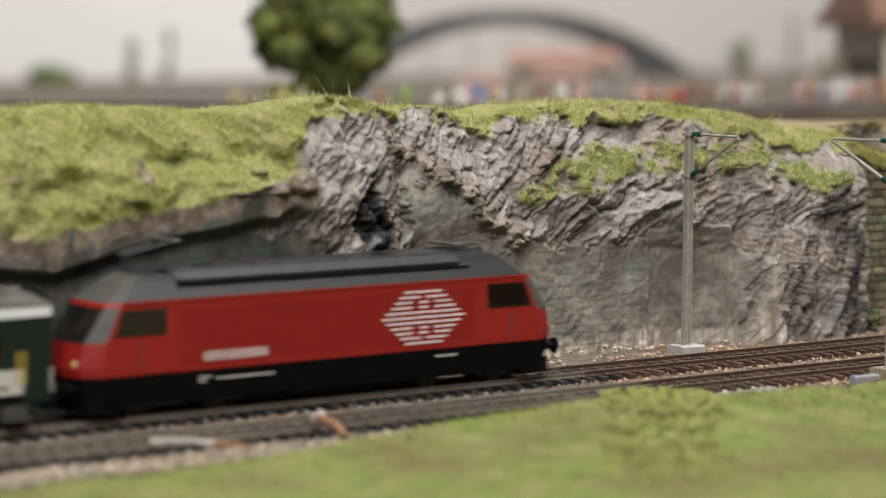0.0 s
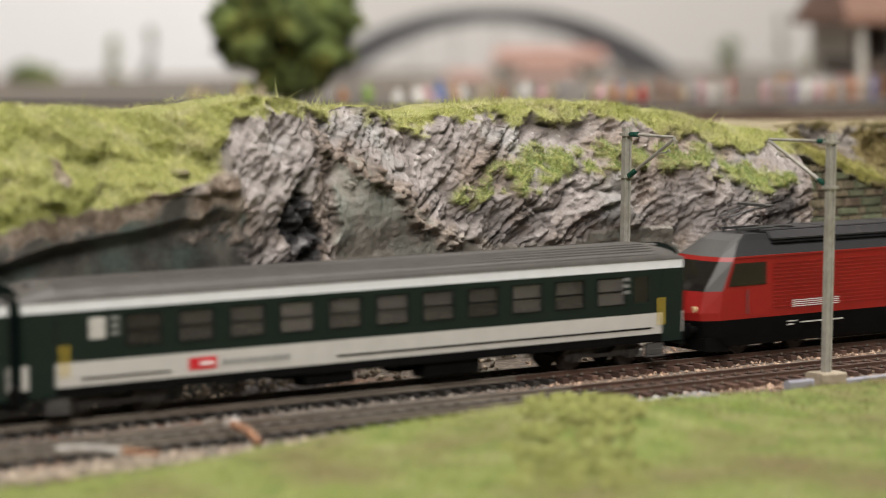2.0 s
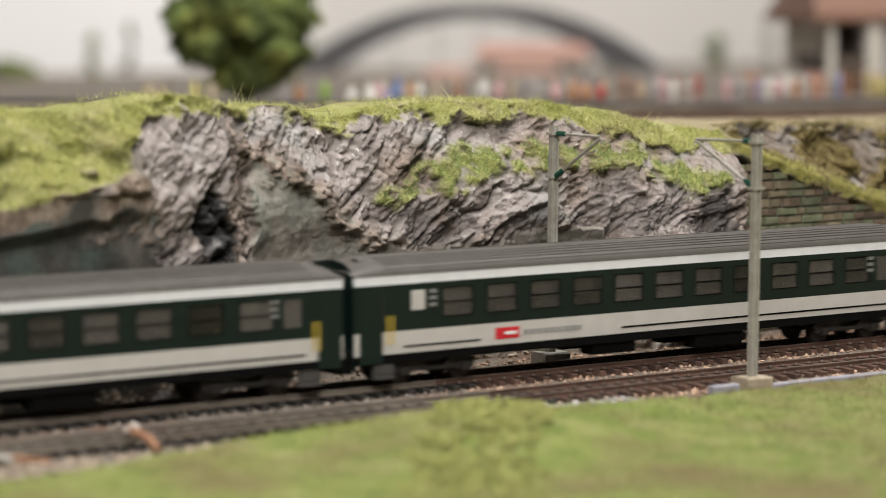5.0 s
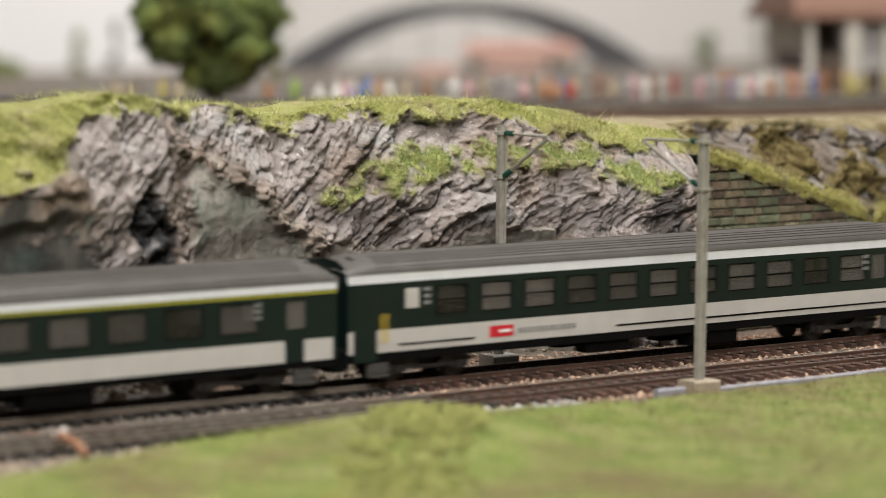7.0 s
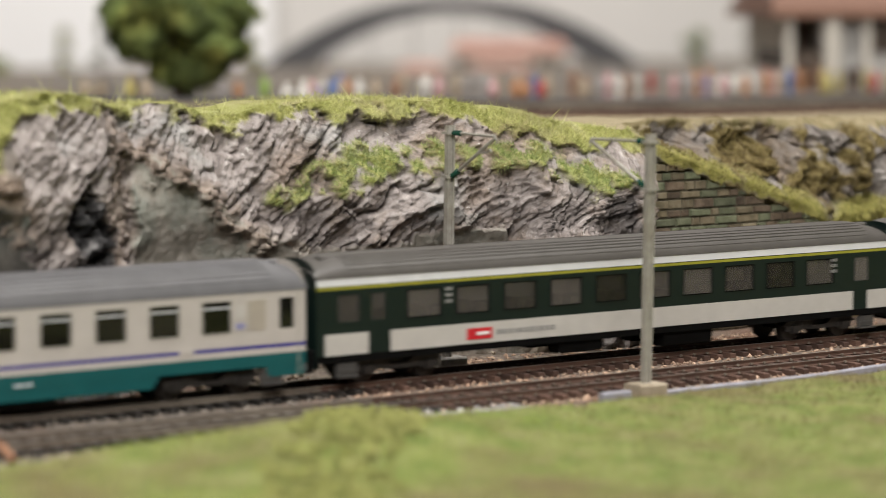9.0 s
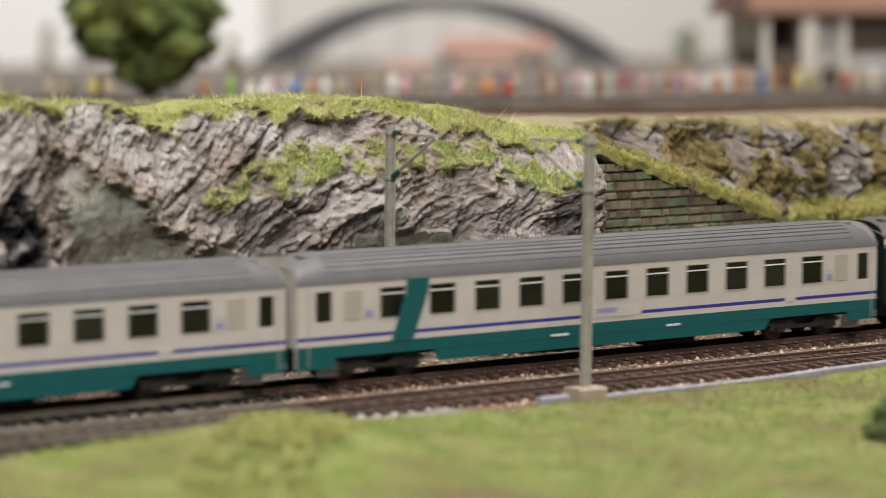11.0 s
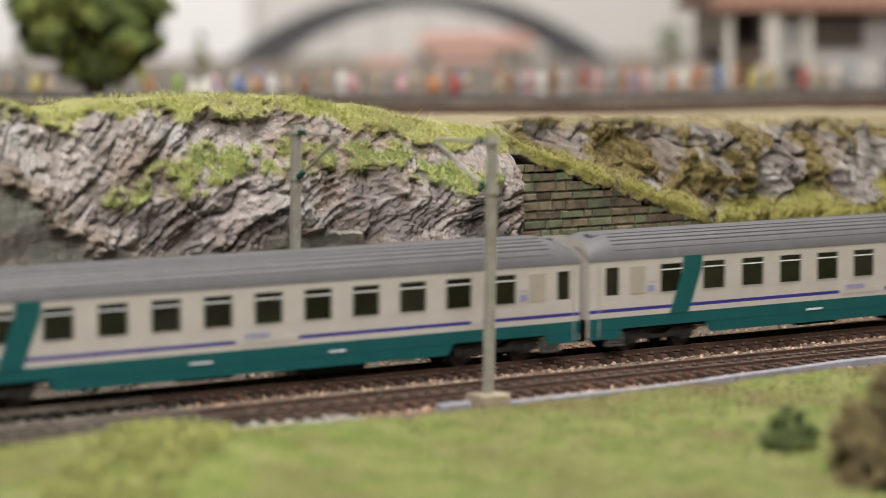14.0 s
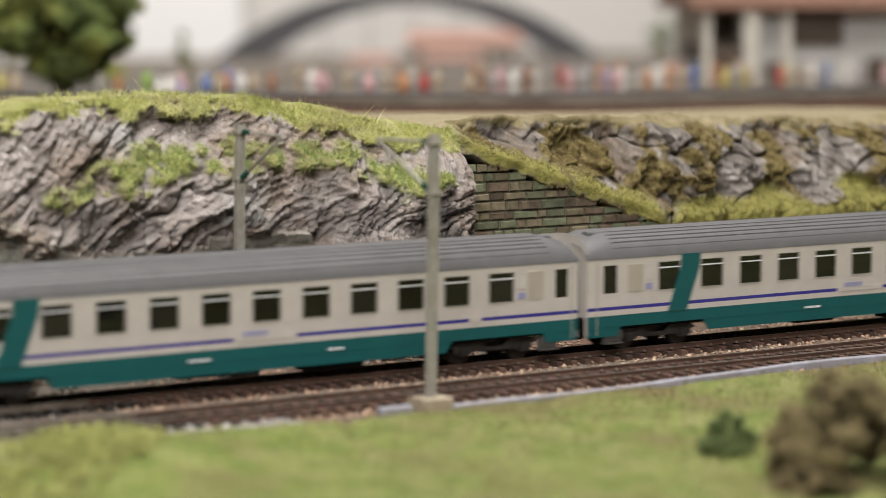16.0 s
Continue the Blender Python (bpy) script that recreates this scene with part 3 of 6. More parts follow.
M_MOSS = far_side * (1 - M_SAND) * (1 - M_GRASS2) * np.maximum(ease((ripple(X * 36, Z * 26, 22) + 0.5 * ripple(X * 130, Z * 110, 23) - 0.02) / 0.10),
                                                              np.exp(-((X - 0.195 + 2 * W) / 0.013) ** 2 - ((Z - 0.074) / 0.012) ** 2) > 0.5)

# the surface's distance from the track
top, mid, low = (np.interp(X, KNOT_X, k) for k in (Y_TOP, Y_MID, Y_LOW))
edge = grass_low - 0.008
y_left = np.where(Z < edge + 0.004, low + (mid - low) * ease((Z - edge + 0.010) / 0.009), mid + (top - mid) * np.clip((Z - edge - 0.004) / (crest - edge - 0.004), 0, 1) ** 1.6)
knee = np.minimum(np.where((X > -0.125) & (X < 0.036), np.interp(X, *ROCK_LOW) - 0.008, 0.044), 0.046)
y_right = np.where(Z < 0.062, low + (mid - low) * ease((Z - knee) / 0.014), mid + (top - mid) * np.clip((Z - 0.062) / np.maximum(0.01, crest - 0.062), 0, 1) ** 1.4)
Y = y_left + (y_right - y_left) * ease((X + 0.212) / 0.018)
# strata: the beds lean steeply at the buttress, lie flatter above the niche and fan upright at the corner
lean = np.interp(X, (-0.22, -0.10, -0.03, 0.0, 0.05, 0.07, 0.12), (0.78, 0.80, 0.66, 0.42, 0.40, 0.75, 0.85)) + 0.13 * ripple(X * 14, Z * 14, 30)
lean += 0.45 * ease((X - 0.030) / 0.03) * ease((0.066 - Z) / 0.02)
U, B = X * np.cos(lean) + Z * np.sin(lean), Z * np.cos(lean) - X * np.sin(lean)
slabby = ease(0.5 + 1.6 * ripple(X * 22, Z * 22, 31))
bed = B * 92 + 1.3 * ripple(U * 16, B * 22, 32) + 0.5 * ripple(U * 60, B * 60, 33)
leafy = B * 300 + 1.8 * ripple(U * 26, B * 45, 34) + 0.6 * ripple(U * 130, B * 130, 35)
bed_luck, leaf_luck = LUCK[cell_id(np.floor(bed), np.floor(U * 26 + 0.6 * bed), 1)], np.clip(LUCK[cell_id(np.floor(leafy), np.zeros(X.shape), 2)] + 1.1 * ripple(U * 38, B * 160, 58), 0, 1.2)
cut_bed, cut_leaf = (bed - np.floor(bed)), (leafy - np.floor(leafy))
chunk, gap1 = chips(U * 34 + 0.5 * ripple(X * 80, Z * 80, 36), B * 75 + 0.5 * ripple(X * 80, Z * 80, 37), 3)
grit, gap2 = chips(U * 120, B * 190, 4)
rock_out = 0.0054 * cut_bed ** 1.8 * (0.25 + 0.9 * bed_luck) * (0.35 + 0.65 * slabby) + 0.0032 * cut_leaf ** 1.6 * (0.1 + leaf_luck) * (0.35 + 0.65 * slabby)
rock_out += 0.0060 * (chunk - 0.5) * ease(gap1 * 4.0) * (1.15 - 0.6 * slabby) + 0.0013 * (grit - 0.5) * ease(gap2 * 3) * (1.2 - 0.7 * slabby)
rock_out -= 0.0018 * np.clip(1 - gap1 * 8, 0, 1)
rock_out += 0.0080 * ripple(X * 27, Z * 27, 38) + 0.0042 * ripple(X * 75, Z * 75, 39) + 0.0018 * ripple(X * 330, Z * 330, 40) + 0.0013 * ripple(X * 760, Z * 760, 41) - 0.0038
cover = np.clip(M_TURF + M_PLAS + M_PDARK + M_SOIL + M_PALE * 0.6 + far_side, 0, 1)
Y -= rock_out * (1 - cover) * (1 - 0.55 * M_LEDGE)
Y += M_DARK * (0.010 - 0.022 * np.abs(ripple(X * 120, Z * 120, 42)) - 0.009 * np.abs(ripple(X * 330, Z * 330, 43)))
rubble_luck, rubble_gap = chips(X * 230, Z * 230, 6)
Y -= M_RIM * (0.0018 + 0.0050 * rubble_luck * ease(rubble_gap * 4))
tuft = 0.016 * ripple(X * 40, Z * 52, 44) + 0.0085 * ripple(X * 105, Z * 130, 45) + 0.0030 * ripple(X * 300, Z * 300, 46)
Y += M_TURF * tuft * (0.45 + 0.55 * left_part) - M_LEDGE * (0.0025 + 0.0080 * ripple(X * 100, Z * 120, 45))
Y += M_SOIL * (0.005 * ripple(X * 110, Z * 110, 47) + 0.0038 * ripple(X * 320, Z * 320, 48) - 0.002)
course = np.floor(Z / 0.0052)
joint = np.minimum(np.abs(Z / 0.0052 - course - 0.5) < 0.42, np.abs((X / 0.010 + 0.5 * (course % 2)) % 1 - 0.5) < 0.45)
Y += M_PLAS * (0.0020 * ripple(X * 60, Z * 60, 49) + 0.0007 * ripple(X * 300, Z * 300, 50) + 0.00022 * (1 - joint) * ((X > -0.10) & (X < -0.012)))
Y += 0.004 * ease((X + 0.013) / 0.002) * ease((0.033 - X) / 0.002) * ease((0.0440 + W - Z) / 0.006)
boulder, gap3 = chips(X * 62 + ripple(X * 60, Z * 60, 51), Z * 48 + ripple(X * 60, Z * 60, 52), 7)
far_out = 0.006 * (boulder - 0.45) * ease(gap3 * 3.5) - 0.004 * np.clip(1 - gap3 * 6, 0, 1) + 0.020 * ripple(X * 34, Z * 16, 53) + 0.008 * ripple(X * 120, Z * 70, 54) + 0.0032 * ripple(X * 320, Z * 320, 55)
Y -= far_side * (far_out * ease((crest - Z) / 0.010) * (1 - 0.6 * M_GRASS2) - 0.003 + 0.005 * M_MOSS * (0.6 + ripple(X * 150, Z * 150, 56)))
behind = far_side * ease((0.232 - X) / 0.01)
Y = np.where((behind > 0) & (slope_gap < -0.012), np.maximum(Y, 0.151), Y)
lip = behind * ease((slope_gap + 0.0135 + 0.6 * W) / 0.0015)
Y += lip * ease((0.004 - slope_gap) / 0.012) * (0.1386 + 0.0016 * ripple(X * 90, Z * 90, 57) - Y)
Y = np.maximum(Y, np.where(Z < 0.075, 0.1015, 0.09))

P = np.stack([X, Y, Z], -1)
bank_me = bpy.data.meshes.new("bank_wall")
ids = np.arange((NV + 1) * (NX + 1)).reshape(NV + 1, NX + 1)
bank_me.from_pydata(P.reshape(-1, 3).tolist(), [], np.stack([ids[:-1, :-1], ids[:-1, 1:], ids[1:, 1:], ids[1:, :-1]], -1).reshape(-1, 4).tolist())
bank_me.polygons.foreach_set("use_smooth", [True] * len(bank_me.polygons))
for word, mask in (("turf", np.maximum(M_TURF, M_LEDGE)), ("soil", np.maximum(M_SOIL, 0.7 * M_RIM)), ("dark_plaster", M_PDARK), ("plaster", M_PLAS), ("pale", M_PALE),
                   ("painted_dark", np.maximum(M_DARK, M_SEAM)), ("far", far_side), ("sand", M_SAND), ("moss", M_MOSS), ("olive", M_GRASS2), ("along", U), ("across", B)):
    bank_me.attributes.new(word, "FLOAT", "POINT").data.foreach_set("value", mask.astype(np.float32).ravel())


def bank_material():
    """Rock, plaster, soil and turf in one skin, each where its mask says."""
    m = bpy.data.materials.new("rock_bank")
    m.use_nodes = True
    nodes, links = m.node_tree.nodes, m.node_tree.links
    skin = nodes["Principled BSDF"]
    coords = nodes.new("ShaderNodeTexCoord")

    def grain(scale, detail=6.0, rough=0.62, stretch=None, turn=0.0):
        n = nodes.new("ShaderNodeTexNoise")
        n.inputs["Scale"].default_value, n.inputs["Detail"].default_value, n.inputs["Roughness"].default_value = scale, detail, rough
        source = coords.outputs["Object"]
        if stretch:
            tilt, place = nodes.new("ShaderNodeMapping"), nodes.new("ShaderNodeMapping")
            tilt.inputs["Rotation"].default_value, place.inputs["Scale"].default_value = (0, turn, 0), stretch
            links.new(source, tilt.inputs["Vector"])
            links.new(tilt.outputs["Vector"], place.inputs["Vector"])
            source = place.outputs["Vector"]
        links.new(source, n.inputs["Vector"])
        return n.outputs["Fac"]

    def ramp(value, stops, lo=0.32, hi=0.68):
        r = nodes.new("ShaderNodeValToRGB")
        while len(r.color_ramp.elements) < len(stops):
            r.color_ramp.elements.new(0.5)
        for k, c in enumerate(stops):
            r.color_ramp.elements[k].position, r.color_ramp.elements[k].color = lo + (hi - lo) * k / (len(stops) - 1), (*c, 1)
        links.new(value, r.inputs["Fac"])
        return r.outputs["Color"]

    def over(a, b, fac):
        mix = nodes.new("ShaderNodeMix")
        mix.data_type = "RGBA"
        links.new(a, mix.inputs["A"])
        links.new(b, mix.inputs["B"])
        links.new(fac, mix.inputs["Factor"])
        return mix.outputs["Result"]

    def mask(word):
        n = nodes.new("ShaderNodeAttribute")
        n.attribute_name = word
        return n.outputs["Fac"]

    def cut(value, lo, hi, most=1.0):
        n = nodes.new("ShaderNodeMapRange")
        n.inputs["From Min"].default_value, n.inputs["From Max"].default_value, n.inputs["To Max"].default_value = lo, hi, most
        links.new(value, n.inputs["Value"])
        return n.outputs["Result"]

    fine, middle, broad, lying = grain(420), grain(110), grain(30, 4), nodes.new("ShaderNodeCombineXYZ")
    links.new(mask("along"), lying.inputs["X"])
    links.new(mask("across"), lying.inputs["Y"])
    squeeze, streak_noise = nodes.new("ShaderNodeMapping"), nodes.new("ShaderNodeTexNoise")
    squeeze.inputs["Scale"].default_value = (60, 330, 1)
    links.new(lying.outputs["Vector"], squeeze.inputs["Vector"])
    links.new(squeeze.outputs["Vector"], streak_noise.inputs["Vector"])
    streak_noise.inputs["Scale"].default_value, streak_noise.inputs["Detail"].default_value, streak_noise.inputs["Roughness"].default_value = 1.0, 7, 0.68
    streak = streak_noise.outputs["Fac"]
    rock = ramp(streak, ((0.075, 0.065, 0.060), (0.275, 0.240, 0.222), (0.40, 0.358, 0.336), (0.66, 0.615, 0.58)), 0.30, 0.72)
    rock = over(rock, ramp(fine, ((0.13, 0.095, 0.07), (0.40, 0.315, 0.25))), cut(broad, 0.46, 0.60, 0.72))
    rock = over(rock, ramp(middle, ((0.27, 0.285, 0.275), (0.52, 0.525, 0.51))), cut(grain(24, 3), 0.56, 0.68, 0.5))
    rock = over(rock, ramp(fine, ((0.70, 0.67, 0.63), (0.80, 0.78, 0.75))), cut(grain(260, 2), 0.70, 0.74, 0.8))
    # black rock: the recess's dark is painted in, the pale stop paints glints
    colour = over(rock, ramp(streak, ((0.012, 0.013, 0.014), (0.055, 0.052, 0.052), (0.40, 0.385, 0.375)), 0.38, 0.74), mask("painted_dark"))
    plaster = over(ramp(grain(75, 7, 0.66), ((0.16, 0.145, 0.118), (0.27, 0.248, 0.210), (0.44, 0.405, 0.355))), ramp(fine, ((0.17, 0.195, 0.165), (0.30, 0.335, 0.295))), cut(broad, 0.50, 0.64, 0.65))
    colour = over(colour, plaster, mask("plaster"))
    colour = over(colour, ramp(grain(130, 6, 0.6, (2, 1, 0.35)), ((0.27, 0.225, 0.18), (0.47, 0.415, 0.345), (0.76, 0.71, 0.65))), mask("pale"))
    # the undercut's darkness is put into this plaster colour, with greenish patches
    dark_wall = over(ramp(grain(80), ((0.035, 0.034, 0.030), (0.085, 0.080, 0.070), (0.17, 0.158, 0.135))), ramp(fine, ((0.09, 0.135, 0.115), (0.16, 0.22, 0.19))), cut(broad, 0.54, 0.66, 0.6))
    colour = over(colour, dark_wall, mask("dark_plaster"))
    colour = over(colour, ramp(middle, ((0.07, 0.050, 0.036), (0.19, 0.142, 0.105), (0.44, 0.365, 0.30))), mask("soil"))
    far = over(ramp(grain(75, 7, 0.66, (1.4, 1, 0.7)), ((0.035, 0.029, 0.025), (0.155, 0.135, 0.118), (0.25, 0.225, 0.205), (0.46, 0.43, 0.40))), ramp(fine, ((0.12, 0.08, 0.045), (0.26, 0.19, 0.12))), cut(broad, 0.52, 0.64, 0.65))
    colour = over(colour, far, mask("far"))
    colour = over(colour, ramp(fine, ((0.07, 0.053, 0.016), (0.17, 0.13, 0.045), (0.27, 0.22, 0.085))), mask("moss"))
    colour = over(colour, ramp(fine, ((0.17, 0.165, 0.03), (0.32, 0.29, 0.085))), mask("olive"))
    colour = over(colour, ramp(middle, ((0.17, 0.15, 0.06), (0.27, 0.22, 0.12), (0.38, 0.32, 0.20))), mask("sand"))
    turf = over(ramp(fine, ((0.19, 0.205, 0.04), (0.36, 0.37, 0.11), (0.46, 0.44, 0.19))), ramp(middle, ((0.22, 0.165, 0.09), (0.36, 0.29, 0.17))), cut(broad, 0.52, 0.64, 0.6))
    colour = over(colour, turf, mask("turf"))
    links.new(colour, skin.inputs["Base Color"])
    skin.inputs["Roughness"].default_value = 0.55
    skin.inputs["Specular IOR Level"].default_value = 0.3
    lift = nodes.new("ShaderNodeBump")
    lift.inputs["Distance"].default_value = 0.0011
    links.new(grain(620, 8, 0.72), lift.inputs["Height"])
    links.new(lift.outputs["Normal"], skin.inputs["Normal"])
    return m


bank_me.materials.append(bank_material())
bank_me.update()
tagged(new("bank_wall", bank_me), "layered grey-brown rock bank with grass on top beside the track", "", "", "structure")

# top of the bank, falling gently to the upper line
BACK_KNOTS = ((-0.6, -0.3, -0.09, 0.1, 0.45, 0.75, 1.4), (0.1, 0.0985, 0.0955, 0.0895, 0.0822, 0.0825, 0.0825))
UPPER_Y = 0.5
rim_points = [tuple(p) for p in P[NV].tolist()]


def top_row(j):
    out = []
    for i in range(0, NX + 1, 4):
        x, y, z = rim_points[i]
        k = j / 16
        back = float(np.interp(x, *BACK_KNOTS)) - 0.006
        yy = y + (UPPER_Y - 0.02 - y) * k
        dome = 0.0025 * math.sin(min(1, k * 6) * math.pi) if x < 0.1 else 0
        out.append((x, yy, z + (back - z) * k ** 0.8 + dome * (1 - k) + (0.002 * wob(x, yy, 30, 2) if 0 < j < 16 else 0)))
    return out


structure("bank_top", Shape().grid([top_row(j) for j in range(17)], lambda j, i: 0 if rim_points[i * 4][0] < 0.1 else 1), [TURF, SAND],
          "grassy and sandy top of the bank", smooth=True, mend=False)


def bank_spots(mask, count, seed):
    """Chance places on the bank where the mask is high, with the surface's normal."""
    rng = np.random.default_rng(seed)
    a, b = P[:-1, 1:] - P[:-1, :-1], P[1:, :-1] - P[:-1, :-1]
    n = np.cross(a, b)
    size = np.linalg.norm(n, axis=-1)
    n = n / size[..., None] * np.where(n[..., 1:2] > 0, -1, 1)
    weight = (mask[:-1, :-1] ** 2 * size).ravel()
    pick = rng.choice(weight.size, count, p=weight / weight.sum())
    s, t = rng.random((2, count, 1))
    base = P[:-1, :-1].reshape(-1, 3)[pick] + a.reshape(-1, 3)[pick] * s + b.reshape(-1, 3)[pick] * t
    return list(zip(base.tolist(), n.reshape(-1, 3)[pick].tolist()))


blades("grass", bank_spots(M_TURF, 120000, 1), BLADE, 0.0023, 0.00020, "short bright yellow-green static grass on the bank")
blades("grass", bank_spots(M_LEDGE, 12000, 8), BLADE_LEDGE, 0.0024, 0.00022, "green grass tufts on the rock ledge")
blades("grass", bank_spots(M_MOSS, 20000, 2), BLADE_DRY, 0.0021, 0.00026, "dry olive grass and moss among far rocks")
blades("grass", bank_spots(M_GRASS2, 26000, 4), BLADE_OLIVE, 0.0026, 0.00026, "olive grass along the sloping wall top and the foot of the far rocks")
rim = [([p[0], p[1] + 0.002 + 0.05 * random.random() ** 2, p[2] - 0.0005], [0, -0.2, 1]) for p in rim_points if p[0] < 0.105 for _ in range(11)]
blades("grass", rim, BLADE, 0.0032, 0.00024, "tufts of grass along the top edge of the bank", seed=9)
stray = [([p[0], p[1] + 0.004, p[2]], [random.uniform(-1, 1), 0, 0.8]) for p in random.sample([q for q in rim_points if q[0] < 0.09], 90)]
blades("grass", stray, BLADE, 0.0105, 0.00040, "single long grass blades standing over the top edge", seed=12)

# ---- brick retaining wall of the bank ----
block_wall = thing("retaining_wall", "weathered green-brown block retaining wall with a sloping top", "wall", at=(0, 0.140, 0))
backing = Shape().prism([(0.100, -0.005), (0.224, -0.005), (0.224, 0.0400), (0.135, 0.0690), (0.100, 0.0690)], 0.0003, 0.008)
part("mortar_bed", backing, MORTAR, block_wall, "dark mortar behind the blocks")
rng = random.Random(21)
z, pieces = -0.004, []
while z < 0.072:
    h = rng.choice((0.0037, 0.0041, 0.0046))
    x = 0.098 - rng.uniform(0, 0.006)
    while x < 0.262:
        w = rng.choice((0.0052, 0.0075, 0.0095, 0.0125)) * rng.uniform(0.9, 1.1)
        if z + h * 0.8 < SLOPE_Z(x + w / 2) - 0.010 and x + w < 0.222:
            pieces.append((x, z, w, h))
        x += w
    z += h
for x, z, w, h in pieces:
    g, d = 0.00028, rng.uniform(0.0001, 0.0007)
    c, i = 0.0004, 0.00032
    s = Shape()
    a = [(x + i, z + g), (x + w - i, z + g), (x + w - i, z + h - g), (x + i, z + h - g)]
    b = [(x + i + c + rng.uniform(0, 0.0003), z + g + c), (x + w - i - c, z + g + c + rng.uniform(0, 0.0003)), (x + w - i - c - rng.uniform(0, 0.0003), z + h - g - c), (x + i + c, z + h - g - c - rng.uniform(0, 0.0003))]
    s.face([(p, -d - 0.0003, q) for p, q in b])
    for k in range(4):
        (p0, q0), (p1, q1), (p2, q2), (p3, q3) = a[k], a[(k + 1) % 4], b[(k + 1) % 4], b[k]
        s.face([(p0, 0.0005, q0), (p1, 0.0005, q1), (p2, -d - 0.0003, q2), (p3, -d - 0.0003, q3)])
    part("block", s, rng.choice((BRICK, BRICK, BRICK_GREEN, BRICK_BROWN)), block_wall)

# ---- grass before the tracks ----
EDGE = ((-0.6, -0.385, -0.32, -0.26, -0.21, -0.13, -0.09, -0.05, 0.0, 0.1, 0.2, 0.3, 0.7), (-0.045, -0.034, -0.03, -0.024, -0.018, -0.017, -0.024, -0.026, -0.017, -0.016, -0.016, -0.018, -0.02))


def meadow_z(x, y):
    e = float(np.interp(x, *EDGE)) + 0.003 * wob(x, 0, 40)
    k = e - y
    mound = 0.0075 * math.exp(-((x + 0.17) / 0.07) ** 2) * math.exp(-((y + 0.05) / 0.05) ** 2)
    return -0.006 + 0.007 * smooth_step(k / 0.010 + 0.4) + mound + 0.0022 * wob(x, y, 16, 1) + 0.0008 * wob(x, y, 60, 1) - max(0, -y - 0.2) * 0.06


mx = [-3.1, -2.2, -1.5, -1.0] + [round(-0.75 + 0.006 * i, 4) for i in range(231)] + [0.9, 1.4, 2.2, 3.1]
my = [-0.44, -0.40, -0.36, -0.32] + [round(-0.29 + 0.004 * i, 4) for i in range(73)]
structure("meadow_ground", Shape().grid([[(x, y, meadow_z(x, y)) for x in mx] for y in my]), TURF_NEAR,
          "green meadow of model grass in front of the tracks", smooth=True, mend=False)
spots = []
rng = random.Random(31)
while len(spots) < 110000:
    x, y = rng.uniform(-0.48, 0.42), -0.01 - 0.25 * rng.random() ** 1.2
    if y < float(np.interp(x, *EDGE)) + 0.004 * rng.random() + 0.002 * wob(x, y, 60):
        spots.append(([x, y, meadow_z(x, y) - 0.0004], [0, -0.1, 1]))
green, olive = [], []
for s in spots:
    dry = 0.95 * smooth_step((s[0][0] - 0.7 * s[0][1] + 0.12) / 0.13) + 0.35 * wob(s[0][0], s[0][1], 28, 15)
    (olive if rng.random() < dry else green).append(s)
blades("grass", green, BLADE_NEAR, 0.0022, 0.00034, "soft bright green model grass covering the meadow", seed=5)
blades("grass", olive, BLADE_OLIVE, 0.0022, 0.00034, "soft olive model grass among the greener meadow", seed=6)


def clump(name, x, y, r, n, mat, label, seed, leaf=0.0022, tall=1.0, spread=1.0, lump=0.16):
    """A low bush: small foam lumps with ragged leaf flakes over them."""
    rng = random.Random(seed)
    b = thing(name, label, "bush", at=(x, y, meadow_z(x, y)))
    lumps, flakes = Shape(), Shape()
    for k in range(n):
        a, d = rng.uniform(0, 6.3), r * spread * math.sqrt(rng.random())
        h = r * tall * (1 - (d / (r * spread + 1e-6)) ** 2 * 0.7) * rng.uniform(0.25, 1.0)
        c = (d * math.cos(a), d * math.sin(a), h)
        q = r * rng.uniform(lump, lump * 1.8)
        lumps.blob(c, q, seed + k, 0.8, 0.9)
        for _ in range(26):
            w = Vector((rng.gauss(0, 1), rng.gauss(0, 1), rng.gauss(0, 1))).normalized()
            p = Vector(c) + w * q * rng.uniform(0.9, 1.25)
            u = Vector((rng.gauss(0, 1), rng.gauss(0, 1), rng.gauss(0, 1))).normalized() * leaf * rng.uniform(0.4, 1)
            v = u.orthogonal().normalized() * leaf * 0.5
            flakes.face([p - u, p + v, p + u, p - v])
    part("foam", lumps, mat, b)
    tagged(part("foliage", flakes, mat, b, mend=False), kind="stuff")
    return b


for k, (x, y, r) in enumerate(((-0.146, -0.030, 0.018), (-0.158, -0.046, 0.018), (-0.172, -0.062, 0.019), (-0.186, -0.079, 0.019), (-0.200, -0.096, 0.019), (-0.214, -0.113, 0.019), (-0.230, -0.132, 0.02))):
    clump("bush", x + random.uniform(-0.006, 0.006), y, r, 90, FOAM_YELLOW, "low sprawling yellow-green foam bush in the meadow", 3 + k, 0.0013, 0.045, 1.15, 0.032)
clump("bush", 0.012, -0.148, 0.0088, 36, FOAM_GREEN, "small dull-green leafy bush in the meadow", 7, 0.0018, 1.5, 1.0, 0.10)
clump("bush", 0.015, -0.199, 0.023, 120, FOAM_BROWN, "brown withered bush in the meadow", 9, 0.0020, 1.35, 1.0, 0.10)
clump("bush", -0.004, -0.205, 0.012, 44, FOAM_BROWN, "small brown withered bush in the meadow", 11, 0.0020, 0.7, 1.0, 0.10)
flecks = Shape()
rng = random.Random(91)
